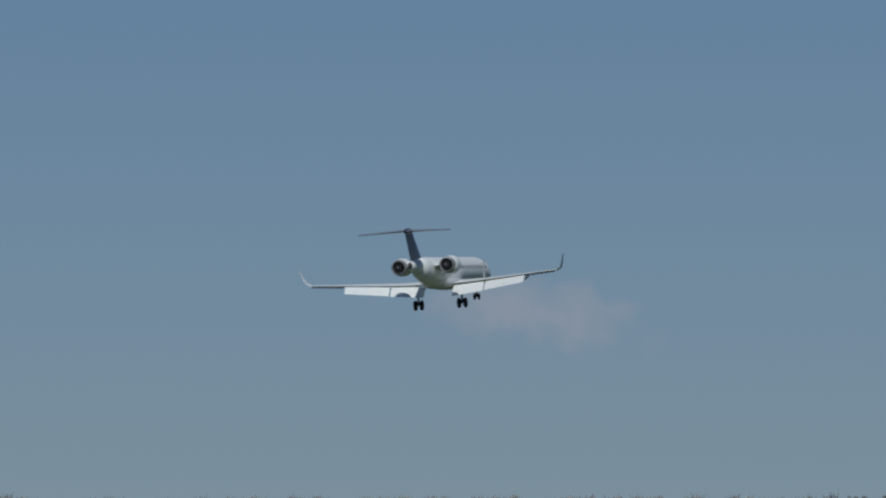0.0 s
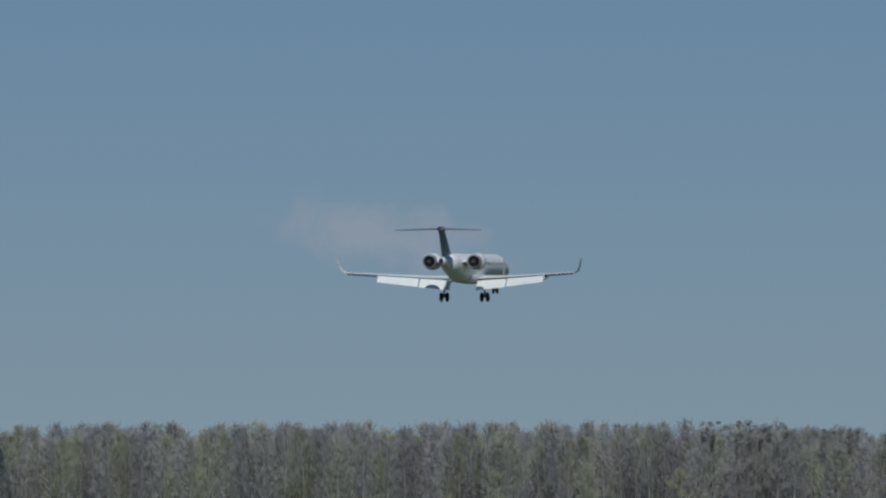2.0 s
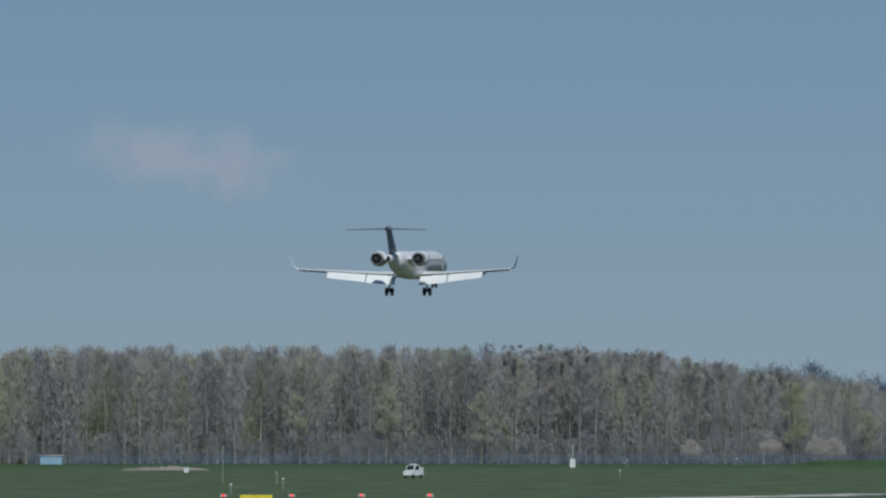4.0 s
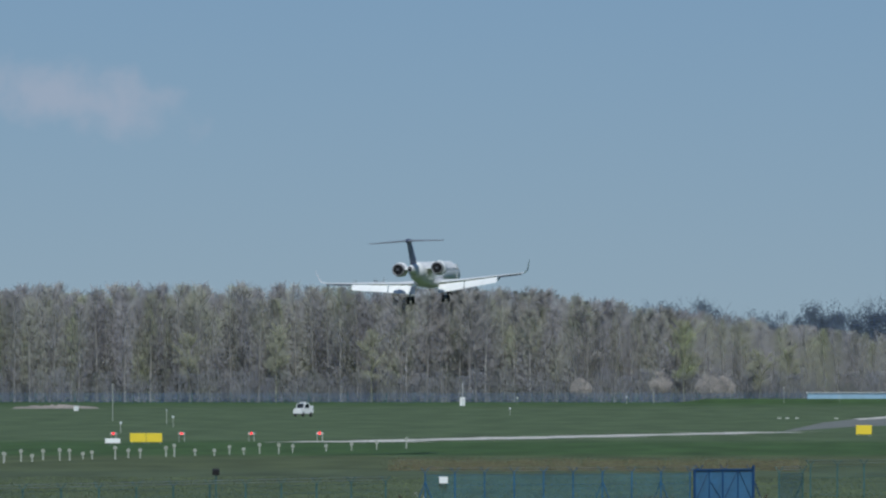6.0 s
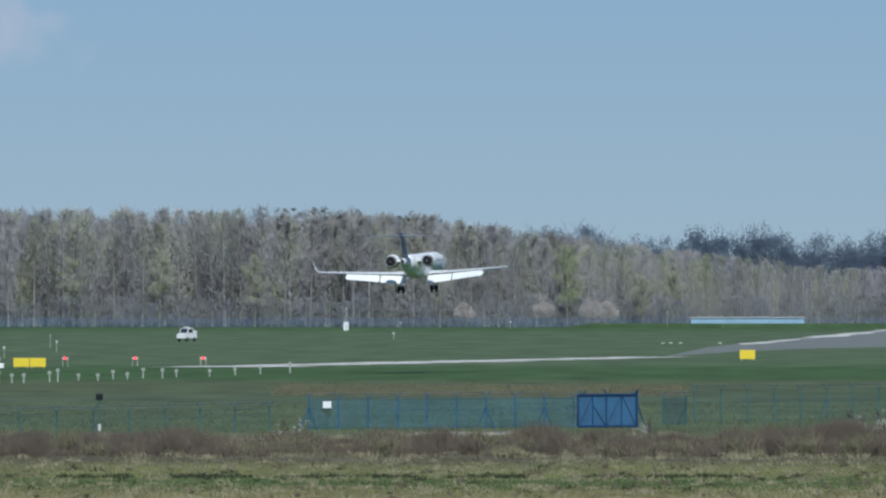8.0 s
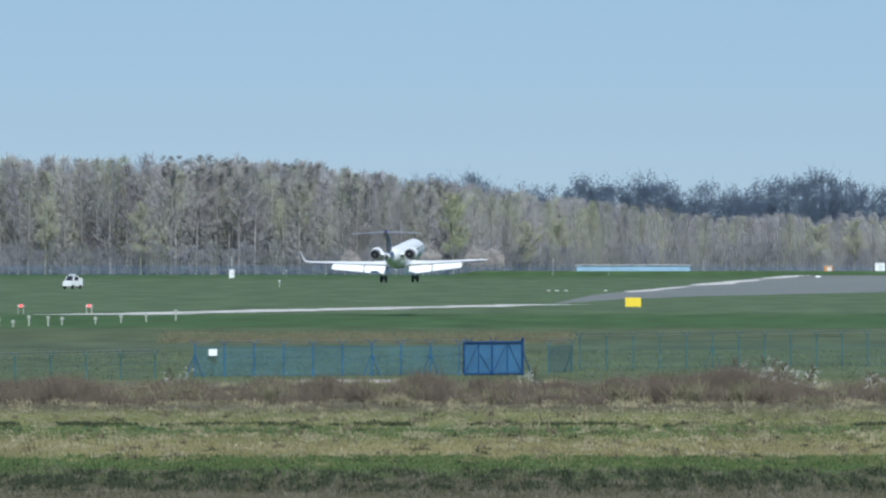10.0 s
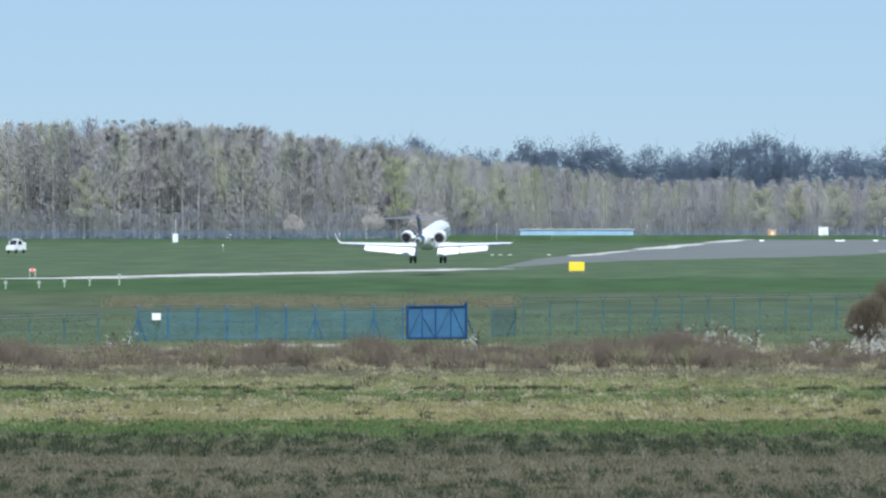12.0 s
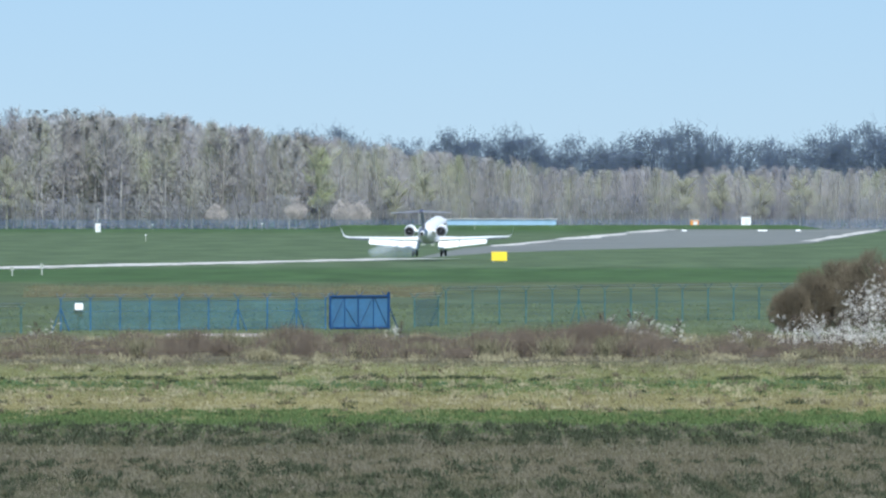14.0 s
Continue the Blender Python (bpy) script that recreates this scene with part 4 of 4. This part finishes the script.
for a, b, r, nm in ((gp(0, 0.15), gp(1, 0.15), 0.09, "rail"), (gp(0, 2.62), gp(1, 2.62), 0.09, "rail"), (gp(0, 0), gp(0, 2.7), 0.11, "post"), (gp(1, 0), gp(1, 2.95), 0.12, "post"),
                    (gp(.25, .15), gp(.25, 2.6), .05, "bar"), (gp(.48, .15), gp(.48, 2.6), .07, "bar"), (gp(.74, .15), gp(.74, 2.6), .05, "bar"),
                    (gp(.02, .2), gp(.24, 2.55), .032, "brace"), (gp(.27, 1.7), gp(.47, .2), .032, "brace"), (gp(.5, .3), gp(.73, 2.55), .032, "brace"), (gp(.76, 2.5), gp(.97, .3), .032, "brace")):
    bm = bmesh.new()
    rod(bm, a, b, r, 6)
    part(nm, bm, M_GATE, gate)
for u0, u1 in ((0, .25), (.25, .48), (.48, .74), (.74, 1)):
    bm = bmesh.new()
    off = Vector((0, 0.06, 0))
    bm.faces.new([bm.verts.new(gp(u, z) + off) for u, z in ((u0, .1), (u1, .1), (u1, 2.6), (u0, 2.6))])
    part("mesh_panel", bm, M_BLUEMESH, gate)
bm = bmesh.new()
rod(bm, gp(1, 1.9), gp(1.16, 0), 0.05, 6)
part("stay", bm, M_GATE, gate)
for u in (0.08, 0.5, 0.95):
    bm = bmesh.new()
    for s in (-1, 1):
        rod(bm, gp(u, 2.6), gp(u, 3.0) + Vector((s * 0.3, 0, 0)), 0.035, 5)
    part("wire_holder", bm, M_GATE, gate)

board = empty("notice_board", "small white notice board fixed to the fence", "sign")
board.location = at(-22.95, 1230.4)
bm = bmesh.new()
box(bm, (0.66, 0.04, 0.52), Matrix.Translation((0, 0, 1.95)), 0.01)
part("plate", bm, M_WHITE, board)
bm = bmesh.new()
rod(bm, (0, 0.03, 0), (0, 0.03, 2.1), 0.03, 6)
part("stake", bm, M_POST, board)

lampost = empty("floodlight_pole", "dark floodlight on a thin pole with a pale foot", "lamp")
lampost.location = at(-37.3, 1215)
for nm, a, b, r, m in (("pole", (0, 0, 0.5), (0, 0, 2.6), 0.05, M_POST), ("foot", (0, 0, 0), (0, 0, 0.6), 0.13, M_LIGHTGREY)):
    bm = bmesh.new()
    rod(bm, a, b, r, 8)
    part(nm, bm, m, lampost)
bm = bmesh.new()
box(bm, (0.55, 0.35, 0.45), pose(0, -0.05, 2.7, 20, 0, 0), 0.05)
part("head", bm, M_BLACK, lampost)

# low wire fence along the foot of the wood; its panels also stand for blue haze
far_fence = empty("far_fence", "wire fence along the foot of the wood, blued with haze", "fence")
for k in range(35):
    x = -205 + k * 9.0
    bm = bmesh.new()
    rod(bm, (x, 3655, 0), (x, 3655, 2.3), 0.05, 5)
    part("post", bm, M_POST, far_fence)
for k in range(69):
    x = -205 + k * 4.5
    bm = bmesh.new()
    bm.faces.new([bm.verts.new(v) for v in ((x, 3655.1, 0), (x + 4.5, 3655.1, 0), (x + 4.5, 3655.1, 2.2), (x, 3655.1, 2.2))])
    part("wire_panel", bm, M_FARMESH, far_fence)


# ---- a puff of tyre smoke where the wheels touch ----
SMOKE = empty("tyre_smoke", "thin bluish puff of tyre smoke over the runway", "smoke")
for x, y, z, r in ((-1.9, 0, 0.1, 0.8), (-1.3, 0.5, 0.6, 0.85), (-0.7, 0.4, 0.2, 0.95), (-0.2, -0.2, 0.75, 0.9), (0.4, -0.3, 0.2, 0.9), (0.9, 0.3, 0.7, 0.85), (1.4, 0.2, 0.1, 0.8), (1.9, 0.0, 0.5, 0.7), (-2.5, 0.3, 0.1, 0.6)):
    bm = bmesh.new()
    bmesh.ops.create_icosphere(bm, subdivisions=3, radius=r * 1.3, matrix=Matrix.Translation((x * 1.25, y, z * 1.3)) @ Matrix.Diagonal((1.15, 1, 0.85, 1)))
    for v in bm.verts:
        v.co += v.co.normalized() * 0.25 * r * noise.noise(v.co * 1.7)
    part("puff", bm, M_SMOKE, SMOKE, smooth=True)

# ---- scrub and blossom along the fence ----
def scrub(name, spots, mat, label, category, seed, blades_each=220, wide=0.05):
    """Dense upright stems; spots: x, y, width, height."""
    rng = np.random.default_rng(seed)
    V, T = [], []
    for x, y, w, h in spots:
        n = blades_each
        roots = np.stack([x + rng.normal(size=n) * w * 0.4, y + rng.normal(size=n) * w * 0.4, h * 0.45 * rng.random(n)], 1)
        ways = np.stack([rng.normal(size=n) * 0.33, rng.normal(size=n) * 0.33, 0.35 + 0.6 * rng.random(n)], 1) * h * 0.62
        blades(rng, roots, ways, wide, V, T)
    return tagged(soup(name, np.concatenate(V), np.concatenate(T), mat), label, category, kind="stuff")


rnd = random.Random(21)
spots = []
for k in range(520):
    b = rnd.uniform(-47, 30)
    y = rnd.uniform(1040, 1110)
    h = rnd.uniform(0.8, 1.6) * (1.0 + 1.0 * noise.noise((b * 0.45, 0.3, 2.0)) + 0.5 * noise.noise((b * 1.7, 4.3, 2.0))) * (1.2 if 5 < b < 14 else 1.0)
    spots.append((math.tan(b / 1000) * y, y, rnd.uniform(0.8, 2.0), max(0.5, h)))
scrub("olive_scrub", spots[400:], M_OLIVESCRUB, "olive-brown weeds and briars mixed into the scrub", "scrub", 33)
scrub("scrub", spots[:400], M_BRUSH, "dry brown thorn scrub along the fence", "scrub", 3)
spots = []
for k in range(60):
    b = rnd.gauss(9.8, 1.7)
    spots.append((math.tan(b / 1000) * 1075, 1075 + rnd.uniform(-6, 6), 1.2, max(1.0, 3.1 - abs(b - 9.8) * 0.6) * rnd.uniform(0.8, 1)))
scrub("tall_scrub", spots, M_BRUSH, "taller mound of purplish brown scrub", "scrub", 4)
spots = []
for k in range(190):
    b = rnd.uniform(-47, 30)
    y = rnd.uniform(1020, 1180)
    spots.append((math.tan(b / 1000) * y, y, rnd.uniform(0.6, 1.6), rnd.uniform(0.4, 0.9)))
scrub("dry_weeds", spots, M_STRAWSTEM, "straw-coloured dead weeds among the scrub", "weeds", 5, 60)

for k, (b, far, h, s) in enumerate([(10.2, 1090, 2.7, 0.9), (12.0, 1092, 2.8, 1.0), (13.0, 1088, 2.5, 0.7), (14.8, 1085, 2.3, 0.5), (18.6, 1075, 1.9, 0.5), (22.0, 1062, 2.7, 1.1), (23.6, 1060, 2.9, 1.3), (25.2, 1062, 2.8, 1.3), (26.8, 1060, 2.9, 1.3), (28.2, 1061, 2.8, 1.3),
                                    (-25.6, 1150, 1.5, 0.4), (-2.6, 1140, 1.7, 0.25), (8.2, 1088, 1.6, 0.4)]):
    tree_thing("blackthorn", at(b, far), 400 + k, h, s, M_BRUSH, "low thorn shrub flecked with white blossom", sprays(3 + int(12 * s) if b > 20 else 2 + int(5 * s), 0.55), M_BLOSSOM, twigs=500, limbs=20, first=0.03, wide=0.03, group="blossoming shrubs")


def dome_bush(place, wide, high, count, seed, mat, label):
    """A dense rounded bush of short rising twigs."""
    thing = empty("brown_bush", label, "bush", "brown bushes")
    thing.location = place
    rng = np.random.default_rng(seed)
    p = rng.normal(size=(count, 3))
    p /= np.linalg.norm(p, axis=1, keepdims=True)
    p *= (0.25 + 0.75 * rng.random((count, 1)) ** 0.5)
    bulge = np.array([0.86 + 0.3 * noise.noise((q[0] * 1.6, q[1] * 1.6, q[2] * 1.6 + seed)) for q in p])[:, None]
    ways = (p * 0.5 + rng.normal(size=(count, 3)) * 0.3 + np.array([0, 0, 0.45])) * 0.5
    p = p * bulge * np.array([wide / 2, wide / 2, high * 0.55]) + np.array([0, 0, high * 0.42])
    p[:, 2] = np.abs(p[:, 2])
    V, T = [], []
    tube([(0, 0, 0), (0.1, 0, high * 0.3), (0, 0.1, high * 0.7)], [0.14, 0.1, 0.03], 5, V, T)
    soup("trunk", np.concatenate(V), np.concatenate(T), M_BARK, thing)
    V, T = [], []
    blades(rng, p, ways, 0.024, V, T)
    soup("crown", np.concatenate(V), np.concatenate(T), mat, thing)


for k, (b, far, w, h) in enumerate([(22.0, 1224, 3.6, 3.7), (23.4, 1227, 4.6, 5.0), (25.0, 1229, 4.8, 6.0), (26.6, 1224, 5.4, 6.7), (29.0, 1228, 6.0, 6.2)]):
    dome_bush(at(b, far), w, h, 16000, 430 + k, M_OLIVE, "large dense olive-brown bush, still leafless")
for k, (b, far, h, s) in enumerate([(26.5, 1150, 4.3, 1.1), (28.3, 1152, 5.6, 1.9), (30.2, 1155, 6.6, 2.2)]):
    tree_thing("blossom_tree", at(b, far), 440 + k, h, s, M_BRUSH, "small thorn tree covered in white blossom", sprays(int(24 * s), 0.68), M_BLOSSOM, twigs=700, limbs=24, first=0.2, wide=0.03, group="blossoming trees")
scrub("pale_tuft", [(math.tan(-11.5 / 1000) * 1036 + dx, 1036 + dx * 0.4, 0.6, h) for dx, h in ((-0.5, 0.9), (-0.1, 1.2), (0.3, 1.1), (0.7, 0.8))], M_STRAWSTEM, "pale tuft of dead grass before the scrub", "weeds", 6, 120)


# ---- grass ----
def tufts(name, y0, y1, b0, b1, count, high, seed, mat, label, per=5, wide=0.05, spread=0.12, patchy=0.0):
    rng = np.random.default_rng(seed)
    y = 1 / (1 / y1 + (1 / y0 - 1 / y1) * rng.random(count))
    x = np.tan((b0 + (b1 - b0) * rng.random(count)) / 1000) * y
    if patchy:
        keep = np.array([noise.noise((a * 0.7, c * 0.06, seed)) > patchy for a, c in zip(x, y)])
        x, y = x[keep], y[keep]
    n = len(x)
    h = high * (0.5 + rng.random(n))
    roots = np.stack([np.repeat(x, per) + rng.normal(size=n * per) * spread, np.repeat(y, per) + rng.normal(size=n * per) * spread, np.full(n * per, -0.01)], 1)
    ways = np.stack([rng.normal(size=n * per) * 0.4, rng.normal(size=n * per) * 0.4, 0.5 + 0.5 * rng.random(n * per)], 1) * np.repeat(h, per)[:, None]
    V, T = [], []
    blades(rng, roots, ways, wide, V, T)
    return tagged(soup(name, np.concatenate(V), np.concatenate(T), mat), label, "grass", kind="stuff")


def mounds(name, y0, y1, b0, b1, count, wide, high, seed, mat, label, per=26, leaf=0.07, patchy=0.0, grain=0.7):
    """Low rounded clumps of leaves in drifts."""
    rng = np.random.default_rng(seed)
    y = 1 / (1 / y1 + (1 / y0 - 1 / y1) * rng.random(count))
    x = np.tan((b0 + (b1 - b0) * rng.random(count)) / 1000) * y
    keep = np.array([noise.noise((a * grain, c * 0.035, seed)) > patchy for a, c in zip(x, y)])
    x, y = x[keep], y[keep]
    n = len(x)
    size = 0.35 + 1.0 * rng.random(n) ** 2
    a, q = rng.random(n * per) * 2 * np.pi, np.sqrt(rng.random(n * per))
    R, H = np.repeat(size, per) * wide, np.repeat(size, per) ** 0.7 * high
    roots = np.stack([np.repeat(x, per) + R * q * np.cos(a), np.repeat(y, per) + R * q * np.sin(a), H * 0.5 * (1 - q * q) * rng.random(n * per)], 1)
    ways = np.stack([np.cos(a) * q * 0.6 + rng.normal(size=n * per) * 0.35, np.sin(a) * q * 0.6 + rng.normal(size=n * per) * 0.35, 0.35 + 0.65 * (1 - q * q)], 1) * (H * (0.5 + 0.6 * rng.random(n * per)))[:, None]
    V, T = [], []
    blades(rng, roots, ways, leaf, V, T)
    return tagged(soup(name, np.concatenate(V), np.concatenate(T), mat), label, "weeds", kind="stuff")


tufts("meadow_grass", 560, 1035, -50, 30, 52000, 0.2, 11, M_TUFT, "rough meadow grass in green and straw strips", wide=0.055, spread=0.22)
tufts("far_grass", 1035, 1500, -60, 32, 14000, 0.13, 12, M_TUFT_SOFT, "uneven grass round the fence", wide=0.14, spread=0.5)
tufts("dry_fringe", 1570, 1720, -26.0, -0.4, 3000, 0.5, 19, M_FRINGE, "dry brown weeds in a strip behind the fence", per=8, wide=0.1, spread=0.6, patchy=-0.02)
mounds("dark_weeds", 560, 668, -40, 30, 3600, 0.4, 0.34, 13, M_WEED, "dark green weed clumps in the grass", patchy=0.1, grain=1.5)
mounds("dark_weeds", 704, 762, -40, 30, 2600, 0.4, 0.36, 23, M_WEED, "dark green weed clumps in the grass", patchy=0.04, grain=1.5)
mounds("weed_row", 936, 943, -50, 30, 900, 0.5, 0.26, 18, M_WEED, "line of dark weeds across the meadow", patchy=-0.05, grain=0.3)
mounds("green_weeds", 770, 1000, -50, 30, 700, 0.45, 0.3, 14, M_WEED, "scattered green weed clumps in the meadow", patchy=0.12)
mounds("green_verge", 768, 812, -50, 30, 2600, 0.6, 0.24, 24, M_VERGE, "fresh green grass clumps across the meadow", patchy=-0.2)
mounds("brown_stalks", 800, 1010, -50, 30, 500, 0.35, 0.55, 25, M_OLIVE, "brown dead stalks standing in the meadow", patchy=0.12, leaf=0.05)
mounds("straw_tufts", 804, 1030, -50, 30, 3600, 0.5, 0.3, 15, M_STRAWSTEM, "bleached dead grass tufts in the meadow", per=16, patchy=0.08)
tufts("grey_stalks", 560, 768, -40, 30, 5600, 0.3, 16, M_GREYSTALK, "grey-brown dead stalks in the near field", per=10, wide=0.045, spread=0.35, patchy=-0.08)


def motions():
    """The aircraft's way: seconds, bearing and elevation in milliradians, range, pitch, bank, heading."""
    rows = []
    for t, b, e, far, pitch, bank, head in FLIGHT:
        p = at(b, far)
        rows.append((t, pose(p.x, p.y, EYE + far * e / 1000, pitch, bank, -head)))
    walk(JET, rows)
    # the puff wells up from the runway as the left wheels touch, and drifts off
    walk(SMOKE, [(0, pose(-5.2, 2262, -3.0)), (13.5, pose(-5.2, 2262, -3.0)), (13.8, pose(-5.9, 2262, 0.95)), (14.0, pose(-6.7, 2262, 1.15))])


FLIGHT = [
    (0.0, -52.93, 18.78, 1453, 1.2, -3.6, 8.4), (0.5, -49.88, 17.66, 1484, 1.0, -3.5, 8.3), (1.0, -47.30, 16.46, 1515, 0.9, -0.7, 8.1),
    (1.5, -44.51, 15.46, 1545, 0.7, 0.0, 8.0), (2.0, -41.90, 14.33, 1576, 0.7, 0.0, 7.9), (4.5, -30.60, 8.50, 1726, 0.6, 0.0, 7.4),
    (5.0, -28.42, 7.34, 1756, 0.6, -1.5, 7.3), (5.5, -26.53, 6.29, 1785, 0.6, 0.0, 7.2), (6.0, -24.60, 5.15, 1814, 0.6, -3.0, 7.0),
    (6.5, -22.87, 3.98, 1843, 0.6, -4.3, 6.9), (7.0, -21.23, 3.03, 1872, 0.6, 0.3, 6.7), (7.5, -19.42, 1.85, 1901, 0.6, 1.5, 6.6),
    (8.0, -17.80, 0.89, 1930, 1.0, -1.8, 6.5), (8.5, -16.32, -0.02, 1958, 1.4, -1.5, 6.5), (9.0, -14.71, -0.88, 1987, 1.9, 0.0, 6.4),
    (11.5, -7.48, -2.93, 2126, 3.8, -2.3, 5.8), (12.0, -6.18, -3.19, 2154, 3.8, 0.0, 5.6), (12.5, -4.95, -3.19, 2181, 3.9, 3.0, 5.3),
    (13.0, -3.63, -3.15, 2208, 4.0, 1.3, 5.0), (13.5, -2.41, -3.34, 2235, 4.0, 0.5, 4.8), (14.0, -1.14, -3.43, 2262, 3.3, -0.3, 4.5),
]
motions()
